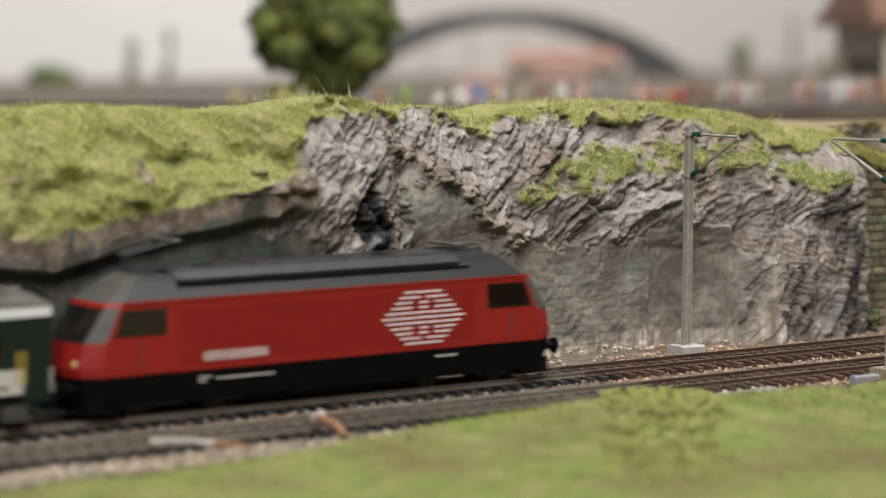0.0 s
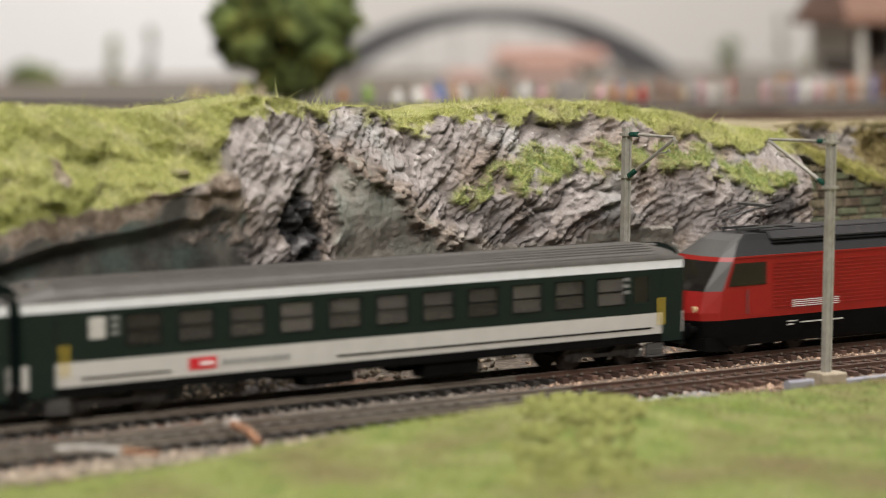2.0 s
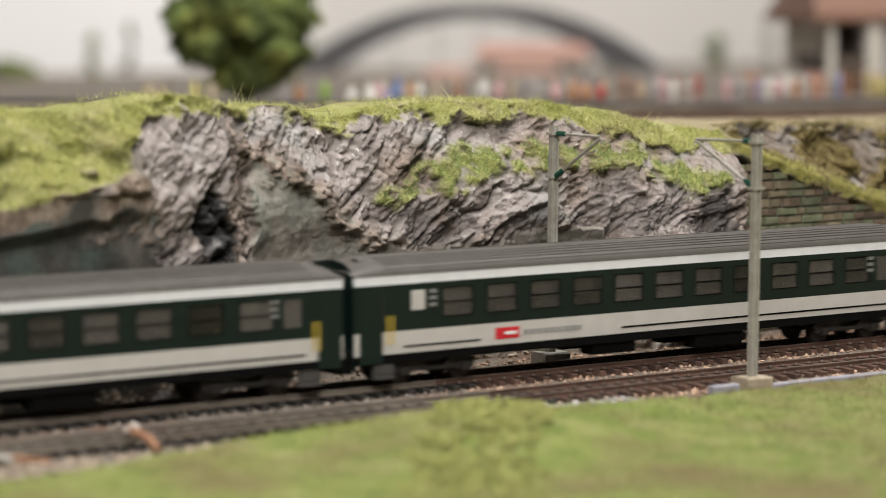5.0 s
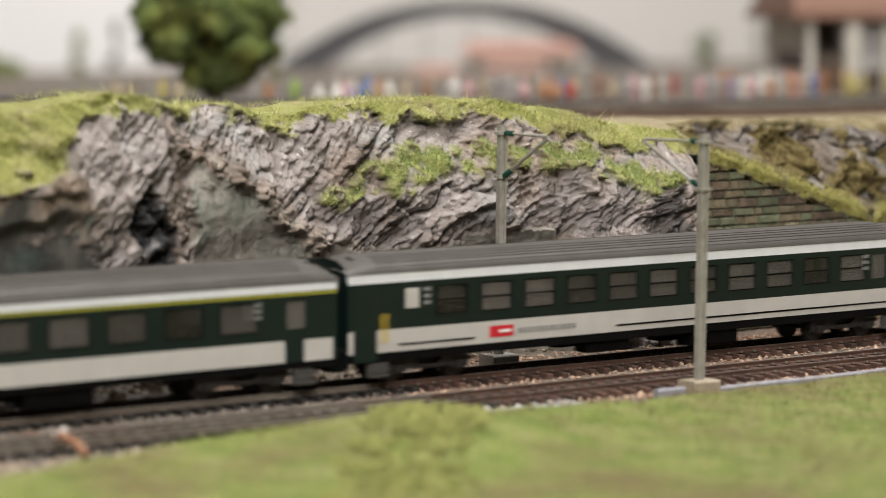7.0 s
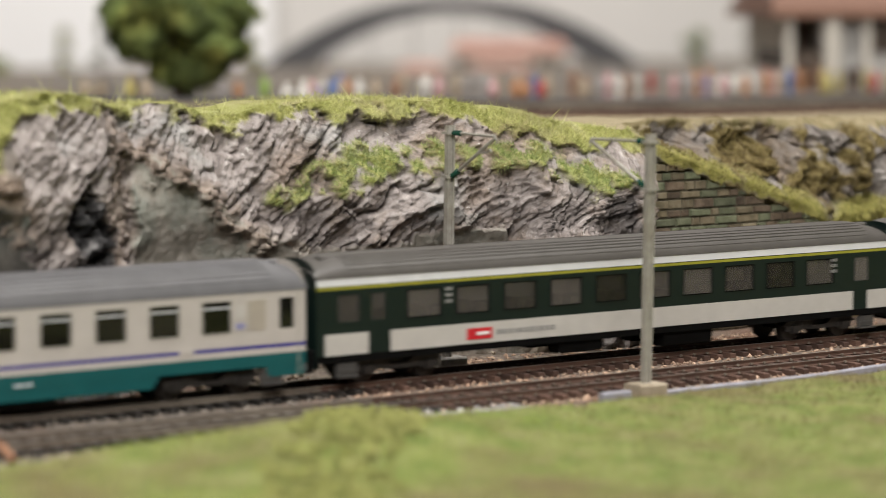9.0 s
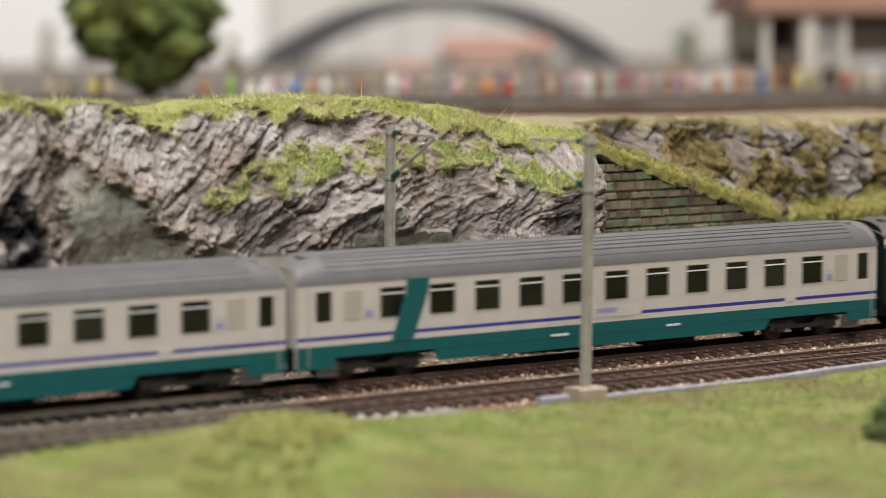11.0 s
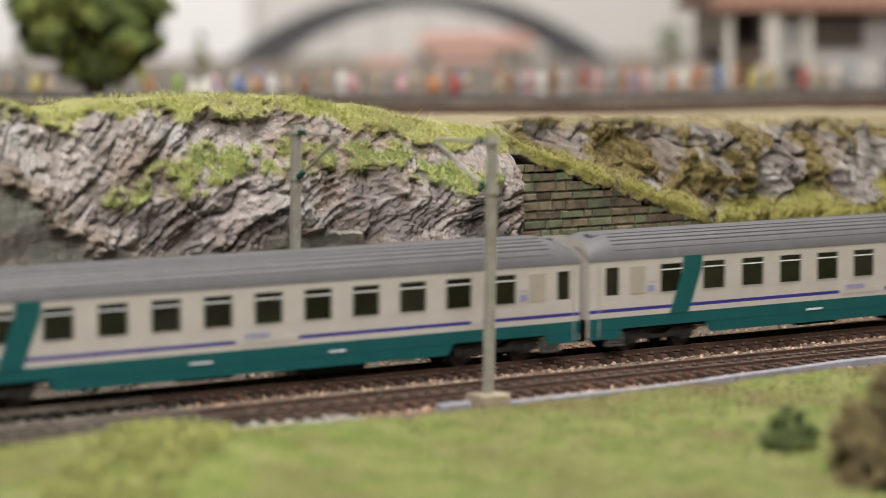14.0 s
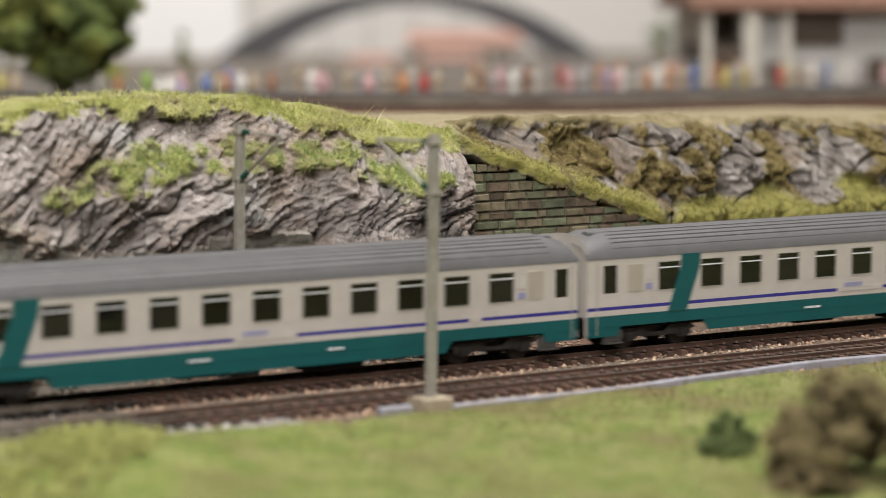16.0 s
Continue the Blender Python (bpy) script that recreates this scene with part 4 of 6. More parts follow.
for _ in range(420):
    x, y = rng.uniform(-0.42, 0.35), -0.03 - 0.2 * rng.random()
    flecks.blob((x, y, meadow_z(x, y) + 0.0008), rng.uniform(0.0003, 0.0009), rng.randrange(500), 0.5, 0.8, rng.choice((0, 0, 0, 2)))
tagged(part("foam_flecks", flecks, [FOAM_YELLOW, FOAM_GREEN, FOAM_BROWN], mend=False), "loose foam flecks scattered over the meadow grass", "litter", kind="stuff")
b = clump("bush", 0.114, 0.132, 0.009, 14, FOAM_GREEN, "small mossy bush at the foot of the rock", 13, 0.0016, 1.3)
b.location.z = -0.004


# ---- masts, conduit and litter beside the tracks ----
def mast(x, y, reach, footing, foot_label, label):
    """An H-section mast with a bracket: reach is how far the arm goes across the track, with its sign."""
    m = thing("catenary_mast", label, "mast", "overhead line masts", (x, y, 0))
    m.rotation_euler = (0, radians(0.9), 0)
    post = Shape()
    post.box(-0.0017, -0.0009, -0.0013, 0.0013, 0, 0.0955).box(0.0009, 0.0017, -0.0013, 0.0013, 0, 0.0955).box(-0.0009, 0.0009, -0.0003, 0.0003, 0, 0.095)
    part("post", post, STEEL, m)
    part("footing", Shape().box(-0.0065, 0.0065, -0.005, 0.005, -0.006, 0.0015, 0, 0.0006), footing, m, foot_label)
    s = 1 if reach > 0 else -1
    ins = Shape()
    for k in range(4):
        ins.tube((0, s * (0.0030 + 0.0012 * k), 0.0925), (0, s * (0.0037 + 0.0012 * k), 0.0925), 0.0011, 10)
    ins.tube((0, s * 0.0018, 0.0925), (0, s * 0.0078, 0.0925), 0.0008, 8)
    part("insulator", ins, INSULATOR, m, "green ribbed insulator")
    low = Shape()
    d = Vector((0, reach - s * 0.002, 0.0165)).normalized()
    o = Vector((0, s * 0.002, 0.0750))
    for k in range(4):
        low.tube(o + d * (0.0012 * k), o + d * (0.0012 * k + 0.0007), 0.0012, 10)
    low.tube(o - d * 0.0006, o + d * 0.0055, 0.0008, 8)
    part("insulator", low, INSULATOR, m, "green ribbed insulator")
    arm = Shape().tube((0, s * 0.0076, 0.0925), (0, reach, 0.0922), 0.0006, 8)
    part("top_tube", arm, STEEL, m)
    part("strut", Shape().tube(o + d * 0.005, (0, reach, 0.0915), 0.00075, 8), STEEL, m)
    hook = Shape()
    pts = [(0, reach, 0.0922), (0, reach + s * 0.0012, 0.0908), (0, reach + s * 0.0004, 0.0892)]
    grip = o + d * ((reach - s * 0.002) ** 2 + 0.0165 ** 2) ** 0.5 * 0.62
    bend = [grip, grip + Vector((0, s * 0.0062, 0.0005)), grip + Vector((0, s * 0.0078, 0.0018)), grip + Vector((0, s * 0.0086, 0.0006))]
    for a, c in zip(bend, bend[1:]):
        hook.tube(a, c, 0.00038, 6)
    for a, c in zip(pts, pts[1:]):
        hook.tube(a, c, 0.0003, 6)
    part("hook", hook, STEEL, m)
    clamp = Shape().box(-0.0027, 0.0027, -0.0020, 0.0020, 0.0740, 0.0752).box(-0.0027, 0.0027, -0.0020, 0.0020, 0.0918, 0.0930)
    part("clamp", clamp, STEEL, m)
    return m


mast(0.0, 0.0, 0.036, CONCRETE_TAN, "tan concrete footing", "grey steel overhead-line mast with a bracket, in a tan footing")
mast(-0.019, 0.1040, -0.031, CONCRETE, "pale concrete footing", "grey steel overhead-line mast standing at the foot of the rock")

conduit = thing("cable_conduit", "blue-grey cable conduit lying along the track's edge", "conduit")
line = [(0.005, -0.0035, 0.0005), (0.03, -0.005, 0.001), (0.056, -0.0062, 0.001), (0.085, -0.0045, 0.0008), (0.114, -0.002, 0.0012), (0.15, 0.002, 0.0010),
        (0.18, 0.0048, 0.0012), (0.205, 0.004, 0.0014), (0.225, 0.0025, 0.0013), (0.27, 0.002, 0.0012), (0.34, 0.004, 0.001), (0.6, 0.004, 0.001)]
run = Shape()
prof = [(-0.0014, -0.005), (0.0014, -0.005), (0.0014, -0.0008), (0.0008, -0.0003), (-0.0008, -0.0003), (-0.0014, -0.0008)]
run.v = [(x, y + a, z + c - 0.0017) for x, y, z in line for a, c in prof]
for k in range(len(line) - 1):
    for i in range(6):
        run.f.append((6 * k + i, 6 * k + (i + 1) % 6, 6 * k + 6 + (i + 1) % 6, 6 * k + 6 + i))
        run.m.append(0)
part("channel", run, CONDUIT, conduit)
slab = thing("conduit_piece", "loose short piece of blue-grey conduit before the mast", "conduit", at=(-0.0185, -0.0045, 0))
part("channel", Shape().box(-0.0065, 0.0065, -0.0018, 0.0018, -0.005, 0.0003, 0, 0.0005), CONDUIT, slab)

stick = thing("twig", "broken pale and reddish twig lying on the ballast", "twig", at=(-0.318, 0.0, 0.0))
s = Shape()
for a, c in (((-0.013, 0.010, 0.0015), (-0.005, 0.004, 0.002)), ((-0.005, 0.004, 0.002), (0.004, -0.003, 0.001))):
    s.tube(a, c, 0.0009, 7)
part("pale_end", s, TWIG_PALE, stick)
part("red_end", Shape().tube((0.004, -0.003, 0.001), (0.014, -0.010, 0.0), 0.0011, 7, 0, 0.0007), TWIG, stick)
stump = thing("wood_chip", "reddish bent wood chip beside the rail", "wood chip", at=(-0.263, 0.0055, 0))
s = Shape().tube((-0.003, 0.004, 0.004), (0.001, -0.001, 0.002), 0.0014, 7).tube((0.001, -0.001, 0.002), (0.0025, -0.006, -0.002), 0.0015, 7)
part("chip", s, TWIG, stump)
part("grey_bit", Shape().blob((-0.001, 0.006, 0.004), 0.0022, 3, 0.7, 0.8), TWIG_PALE, stump, "pale grey splinter")
heap = thing("rubble_heap", "pale rubble stones at the foot of the bank", "rubble")
rng = random.Random(77)
rub = Shape()
for _ in range(260):
    x = rng.gauss(-0.17, 0.06)
    rub.blob((x, rng.uniform(0.099, 0.112), rng.uniform(-0.003, 0.0035)), rng.uniform(0.0006, 0.0014), rng.randrange(999), 0.7, 0.8)
tagged(part("rubble", rub, STONE_TAN, heap), kind="stuff")


# ---- rolling stock ----
def wall_panel(s, x0, x1, bands, holes, y, t):
    """An upright side with bands of colour (z from, z to, slot) and holes (x0, x1, z0, z1), t thick; y is its outer face."""
    xcut = sorted({x0, x1, *(h[0] for h in holes), *(h[1] for h in holes)})
    zcut = sorted({v for b in bands for v in b[:2]} | {v for h in holes for v in h[2:]})
    inner = y + t if y < 0 else y - t
    for a, c in zip(xcut, xcut[1:]):
        for d, e in zip(zcut, zcut[1:]):
            mx_, mz_ = (a + c) / 2, (d + e) / 2
            if any(h[0] < mx_ < h[1] and h[2] < mz_ < h[3] for h in holes):
                continue
            slot = next((b[2] for b in bands if b[0] <= mz_ <= b[1]), 0)
            s.face([(a, y, d), (c, y, d), (c, y, e), (a, y, e)], slot)
            s.face([(a, inner, d), (c, inner, d), (c, inner, e), (a, inner, e)], slot)
    for a, c, d, e in holes:
        for q in (((a, d), (c, d)), ((c, d), (c, e)), ((c, e), (a, e)), ((a, e), (a, d))):
            s.face([(q[0][0], y, q[0][1]), (q[1][0], y, q[1][1]), (q[1][0], inner, q[1][1]), (q[0][0], inner, q[0][1])], 0)
    return s


def bogie(parent, x, wheelbase=0.0288):
    b = new("bogie")
    b.parent, b.location = parent, (x, 0, 0)
    f = Shape()
    for s in (-1, 1):
        y0, y1 = sorted((s * 0.0108, s * 0.0128))
        f.prism([(-0.021, 0.0072), (-0.019, 0.0088), (-0.007, 0.0090), (-0.004, 0.0065), (0.004, 0.0065), (0.007, 0.0090), (0.019, 0.0088), (0.021, 0.0072),
                 (0.016, 0.0058), (0.006, 0.0048), (-0.006, 0.0048), (-0.016, 0.0058)], y0, y1)
        for a in (-wheelbase / 2, wheelbase / 2):
            f.box(a - 0.0022, a + 0.0022, s * 0.0128 - 0.001, s * 0.0128 + 0.001, 0.0035, 0.0072, 0, 0.0004)
            f.tube((a - 0.0035, s * 0.0122, 0.0045), (a - 0.0035, s * 0.0122, 0.0085), 0.0010, 8)
            f.tube((a + 0.0035, s * 0.0122, 0.0045), (a + 0.0035, s * 0.0122, 0.0085), 0.0010, 8)
    f.box(-0.005, 0.005, -0.0105, 0.0105, 0.005, 0.009)
    fr = part("bogie_frame", f, BOGIE, b, "weathered dark bogie frame with springs")
    w = Shape()
    for s in (-1, 1):
        w.tube((0, s * 0.0072, 0.0053), (0, s * 0.0094, 0.0053), 0.0053, 20)
        w.tube((0, s * 0.0068, 0.0053), (0, s * 0.0074, 0.0053), 0.0060, 20)
    w.tube((0, -0.0094, 0.0053), (0, 0.0094, 0.0053), 0.0009, 8)
    first = part("wheelset", w, WHEEL, b, "dark metal wheelset", at=(-wheelbase / 2, 0, 0))
    again("wheelset", first, b, (wheelbase / 2, 0, 0))
    return b


HALF = 0.1485
WIDE = 0.0163


def roof_profile(k=1.0):
    return [(-WIDE, 0.0385), (-0.0160, 0.0408), (-0.0143, 0.0440), (-0.0112, 0.0466), (-0.0065, 0.0483), (0, 0.0488),
            (0.0065, 0.0483), (0.0112, 0.0466), (0.0143, 0.0440), (0.0160, 0.0408), (WIDE, 0.0385)]


def coach(name, label, bands, body_mats, roof_mat, windows, frosted, narrow, roof_from, pane_mat, transom, sill=0.0243, head=0.0357):
    """A passenger coach; windows, frosted and narrow are lists of (centre, width) along the side."""
    c = thing(name, label, "railway coach", "coaches of the train")
    z0, z1 = sill, head
    holes = [(x - w / 2, x + w / 2, z0, z1) for x, w in windows + narrow]
    for y in (-WIDE, WIDE):
        part("side_wall", wall_panel(Shape(), -HALF, HALF, bands, holes, y, 0.0007), body_mats, c, mend=False)
    for x in (-HALF, HALF):
        ends = Shape()
        i = x - math.copysign(0.0007, x)
        prof = [(-WIDE, 0.0075)] + [(y, z) for y, z in roof_profile()] + [(WIDE, 0.0075)]
        prof = [(y * 0.999, z - (0.0003 if z > 0.0386 else 0)) for y, z in prof]
        ends.face([(x, y, z) for y, z in prof]).face([(i, y, z) for y, z in reversed(prof)])
        part("end_wall", ends, body_mats[0], c)
    r = Shape()
    rings = []
    for x, drop, pinch in ((-HALF - 0.0006, 0.0045, 0.0), (-HALF + 0.003, 0.0022, 0), (-HALF + 0.012, 0.0, 0), (HALF - 0.012, 0.0, 0), (HALF - 0.003, 0.0022, 0), (HALF + 0.0006, 0.0045, 0)):
        rings.append([(x, y * 1.012, roof_from + (z - 0.0385) * (0.0492 - roof_from) / 0.0103 - drop * max(0, (z - 0.0385) / 0.0103)) for y, z in roof_profile()])
    r.grid(rings)
    part("roof", r, roof_mat, c, smooth=True, mend=False)
    ribs = Shape()
    for y, z in ((-0.0150, 0.0425), (-0.0137, 0.0447), (-0.0120, 0.0461), (-0.0098, 0.0473), (-0.0070, 0.0482), (0.0070, 0.0482), (0.0098, 0.0473), (0.0137, 0.0447)):
        zz = roof_from + (z - 0.0385) * (0.0492 - roof_from) / 0.0103
        ribs.box(-HALF + 0.014, HALF - 0.014, y * 1.012 - 0.0002, y * 1.012 + 0.0002, zz - 0.0004, zz + 0.0002)
    part("roof_ribs", ribs, roof_mat, c)
    for x in (-0.1375, 0.1375):
        part("roof_vent", Shape().box(x - 0.004, x + 0.004, -0.0075, -0.0035, 0.0465, 0.0489, 0, 0.0006), roof_mat, c)
    floor = Shape().box(-HALF + 0.001, HALF - 0.001, -0.0153, 0.0153, 0.0096, 0.0118)
    part("floor_pan", floor, BLACK, c)
    inside_ = Shape()
    for x, w in windows:
        for s in (-1, 1):
            inside_.box(x - 0.0105, x - 0.0085, s * 0.0075 - 0.005, s * 0.0075 + 0.005, 0.0115, 0.0262, 0, 0.0008)
    part("seats", inside_, SEAT, c, "brown seat backs inside")
    under = Shape()
    for x, w, h in ((-0.022, 0.022, 0.0038), (0.034, 0.026, 0.005)):
        for s in (-1, 1):
            y0, y1 = sorted((s * 0.0060, s * 0.0145))
            under.box(x - w / 2, x + w / 2, y0, y1, 0.0085 - h, 0.0098, 0, 0.0006)
    under.box(-0.1, 0.1, -0.002, 0.002, 0.0072, 0.0098)
    part("underframe", under, BLACK, c, "black equipment boxes under the floor")
    for x in (-HALF, HALF):
        e = math.copysign(1, x)
        g = Shape()
        for y in (-0.0075, 0.0055):
            g.box(x, x + e * 0.0018, y, y + 0.002, 0.0115, 0.0375, 0, 0.0006)
        g.box(x, x + e * 0.0018, -0.0075, 0.0075, 0.0355, 0.0380, 0, 0.0006).box(x, x + e * 0.0008, -0.0055, 0.0055, 0.0115, 0.0355)
        part("gangway", g, RUBBER, c, "black rubber gangway bellows")
        k = Shape()
        for y in (-0.0100, 0.0100):
            part("buffer", Shape().tube((x, y, 0.0120), (x + e * 0.0042, y, 0.0120), 0.0011, 10).tube((x + e * 0.0042, y, 0.0120), (x + e * 0.0048, y, 0.0120), 0.0028, 14), BLACK, c)
        k.box(min(x, x + e * 0.0025), max(x, x + e * 0.0025), -0.0145, 0.0145, 0.0062, 0.0150, 0, 0.001)
        part("coupling", k, BLACK, c)
        for y in (-0.0150, 0.0150):
            st = Shape()
            st.box(x - e * 0.014 - 0.0045, x - e * 0.014 + 0.0045, y - 0.0015, y + 0.0015, 0.0035, 0.0042).box(x - e * 0.014 - 0.0045, x - e * 0.014 + 0.0045, y - 0.0010, y + 0.0010, 0.0060, 0.0066)
            st.box(x - e * 0.014 - 0.0047, x - e * 0.014 - 0.0041, y - 0.0010, y + 0.0010, 0.0035, 0.0085)
            st.box(x - e * 0.014 - 0.0042, x - e * 0.014 + 0.0042, y - 0.0007, y + 0.0007, 0.0045, 0.0090)
            part("step", st, LOCO_PILLAR, c, "grey door step")
    for x in (-0.1095, 0.1095):
        bogie(c, x)
    for x, w in windows + narrow:
        for s in (-1, 1):
            y = s * (WIDE - 0.00035)
            g = Shape().box(x - w / 2, x + w / 2, y - 0.00008, y + 0.00008, z0, z1)
            p = part("pane", g, pane_mat, c)
            if transom and (x, w) in windows:
                zz = z0 + (z1 - z0) * transom
                part("transom", Shape().box(x - w / 2, x + w / 2, s * (WIDE - 0.0001) - 0.0002, s * (WIDE - 0.0001) + 0.0002, zz - 0.00025, zz + 0.00025), STRIPE_WHITE if transom > 0.6 else BLACK, p)
    for x, w in windows:
        for s in (-1, 1):
            fr = Shape()
            y0, y1 = s * WIDE - 0.00022, s * WIDE + 0.00022
            for a, d, e, f in ((x - w / 2 - 0.0004, x - w / 2, z0 - 0.0004, z1 + 0.0004), (x + w / 2, x + w / 2 + 0.0004, z0 - 0.0004, z1 + 0.0004),
                               (x - w / 2, x + w / 2, z0 - 0.0004, z0), (x - w / 2, x + w / 2, z1, z1 + 0.0004)):
                fr.box(a, d, y0, y1, e, f)
            part("window_frame", fr, STEEL if transom > 0.6 else BLACK, c)
    for x, w in frosted:
        for s in (-1, 1):
            part("frosted_pane", Shape().box(x - w / 2, x + w / 2, s * WIDE - 0.0002, s * WIDE + 0.0002, z0 + 0.003 if transom < 0.6 else z0, z1, 0, 0.0001), FROST if transom > 0.6 else BAND, c, "pale frosted window")
    return c


def plate(parent, name, x0, x1, z0, z1, mat, label="", lift=0.00025):
    """A thin raised sign or line on both sides of a vehicle."""
    for s in (-1, 1):
        y = s * WIDE
        part(name, Shape().box(x0, x1, min(y, y + s * lift), max(y, y + s * lift), z0, z1), mat, parent, label)


def bars(parent, x0, z0, widths, h, mat, label, gap=0.0006):
    """Writing too small to read, as a row of small bars."""
    for k in (-1, 1):
        s, x, y = Shape(), x0, k * WIDE
        for w in widths:
            s.box(x, x + w, min(y, y + k * 0.0003), max(y, y + k * 0.0003), z0, z0 + h)
            x += w + gap
        part("lettering", s, mat, parent, label)


LETTERS = (0.0019, 0.0019, 0.0017, 0.0012, 0.0021, 0.0019, 0.0019, 0.0012, 0.0019, 0.0019, 0.0017)


def green_coach():
    bands = [(0.0095, 0.0128, 2), (0.0128, 0.0214, 1), (0.0214, 0.0393, 0), (0.0393, 0.0428, 3)]
    win = [(-0.101 + 0.0212 * k, 0.0138) for k in range(11)]
    c = coach("passenger_coach", "bottle-green coach with warm grey band and white eaves stripe", bands, [GREEN, BAND, BLACK, STRIPE_WHITE], ROOF_GREY, win,
              [(-0.1195, 0.0062)], [(-0.1375, 0.005), (0.1265, 0.0078)], 0.0428, PANE, 0.5, 0.0260, 0.0366)
    plate(c, "black_line", -0.126, -0.09, 0.0150, 0.0157, BLACK)
    plate(c, "black_line", -0.02, 0.132, 0.0150, 0.0157, BLACK)
    plate(c, "badge", -0.083, -0.0715, 0.0150, 0.0194, SIGN_RED, "red badge", 0.00022)
    plate(c, "badge_mark", -0.0785, -0.0730, 0.0166, 0.0178, WHITE, "", 0.0004)
    bars(c, -0.069, 0.0160, LETTERS, 0.0019, SIGN_GREY, "grey lettering too small to read", 0.0009)
    for x in (-0.1325, 0.1365):
        for dx in (-0.0012, 0.0012):
            for y in (-WIDE - 0.0006, WIDE + 0.0006):
                part("handrail", Shape().tube((x + dx, y, 0.0165), (x + dx, y, 0.0275), 0.00040, 6), RAIL_YELLOW, c, "yellow handrail")
    for x in (-0.141, 0.1425):
        plate(c, "door", x - 0.0052, x + 0.0052, 0.0095, 0.0385, GREEN, "dark green door", 0.0003)
    for x in (-0.1125, 0.1185):
        for k in range(3):
            plate(c, "sign", x - 0.0016, x + 0.0016, 0.0300 + 0.0026 * k, 0.0314 + 0.0026 * k, SIGN_GREY, "small grey sign", 0.0002)
    return c


def first_class_coach():
    bands = [(0.0095, 0.0122, 2), (0.0122, 0.0370, 0), (0.0370, 0.0381, 4), (0.0381, 0.0384, 0), (0.0384, 0.0412, 3)]
    win = [(-0.1 + 0.0229 * k, 0.0150) for k in range(10)]
    c = coach("passenger_coach", "dark green coach with thin yellow stripe and pale lower panels", bands, [GREEN, BAND, BLACK, STRIPE_WHITE, YELLOW], ROOF_GREY, win,
              [], [(-0.1210, 0.0062), (-0.1342, 0.0095), (0.1305, 0.008)], 0.0412, PANE, 0.0, 0.0247, 0.0349)
    plate(c, "panel", -0.1155, 0.1255, 0.0122, 0.0203, BAND, "warm grey lower panel", 0.0002)
    plate(c, "panel", -0.1450, -0.1255, 0.0122, 0.0203, BAND, "warm grey lower panel", 0.0002)
    plate(c, "panel", 0.1340, 0.1465, 0.0122, 0.0203, BAND, "warm grey lower panel", 0.0002)
    plate(c, "badge", -0.0800, -0.0680, 0.0138, 0.0182, SIGN_RED, "red badge", 0.00042)
    plate(c, "badge_mark", -0.0755, -0.0695, 0.0155, 0.0167, WHITE, "", 0.0006)
    bars(c, -0.0655, 0.0150, LETTERS, 0.0020, SIGN_GREY, "grey lettering too small to read", 0.0009)
    for x in (-0.0885, 0.114):
        for k in range(3):
            plate(c, "sign", x - 0.0016, x + 0.0016, 0.0290 + 0.0024 * k, 0.0303 + 0.0024 * k, SIGN_GREY, "small grey sign", 0.0002)
    return c


def teal_coach():
    bands = [(0.0105, 0.0152, 1), (0.0152, 0.0174, 0), (0.0174, 0.0188, 2), (0.0188, 0.0385, 0)]
    win = [(-0.1057, 0.0112)] + [(-0.0827 + 0.02147 * k, 0.0117) for k in range(10)]
    c = coach("passenger_coach", "cream and teal coach with thin blue stripe and slate roof", bands, [CREAM, TEAL, BLUE], ROOF_SLATE, win,
              [(-0.1237, 0.0080), (0.1275, 0.0076)], [(-0.1367, 0.0070), (0.1404, 0.0062)], 0.0383, PANE_DARK, 0.80)
    for s in (-1, 1):
        y0, y1 = sorted((s * WIDE, s * (WIDE + 0.0003)))
        sash = Shape().prism([(-0.1065, 0.0150), (-0.0965, 0.0150), (-0.0895, 0.0330), (-0.0890, 0.0386), (-0.0992, 0.0386), (-0.0995, 0.0335)], y0, y1)
        part("sash", sash, TEAL, c, "slanted teal sash")
    plate(c, "label_field", -0.011, 0.016, 0.0172, 0.0192, CREAM, "cream label field", 0.0002)
    bars(c, -0.007, 0.0190, (0.0015, 0.0018, 0.0016, 0.0018, 0.0014), 0.0020, PALE_BLUE, "blue lettering too small to read")
    plate(c, "label_field", 0.095, 0.101, 0.0172, 0.0192, CREAM, "", 0.0002)
    for x in (-0.1165, 0.1205):
        plate(c, "sign", x - 0.0018, x + 0.0018, 0.0250, 0.0275, PALE_BLUE, "small pale blue sign", 0.0002)
        plate(c, "sign", x - 0.0018, x + 0.0018, 0.0290, 0.0340, BAND, "small grey sign", 0.0002)
    bars(c, -0.03, 0.0112, (0.0012, 0.002, 0.0016, 0.0022), 0.0009, STRIPE_WHITE, "pale markings too small to read")
    bars(c, 0.03, 0.0112, (0.002, 0.0012, 0.0022), 0.0009, STRIPE_WHITE, "pale markings too small to read")
    for s in (-1, 1):
        y0, y1 = sorted((s * (WIDE - 0.0008), s * (WIDE - 0.0001)))
        part("skirt", Shape().prism([(-0.087, 0.0105), (-0.084, 0.0060), (0.084, 0.0060), (0.087, 0.0105)], y0, y1), TEAL, c, "teal skirt between the bogies")
        for e in (-1, 1):
            part("skirt", Shape().prism([(e * 0.1310, 0.0105), (e * 0.1330, 0.0066), (e * 0.1480, 0.0066), (e * 0.1480, 0.0105)], y0, y1), TEAL, c, "teal skirt at the coach's end")
    for x in (-0.1435, 0.1455):
        plate(c, "door_edge", x - 0.0002, x + 0.0002, 0.0075, 0.0375, STEEL, "", 0.0002)
    return c


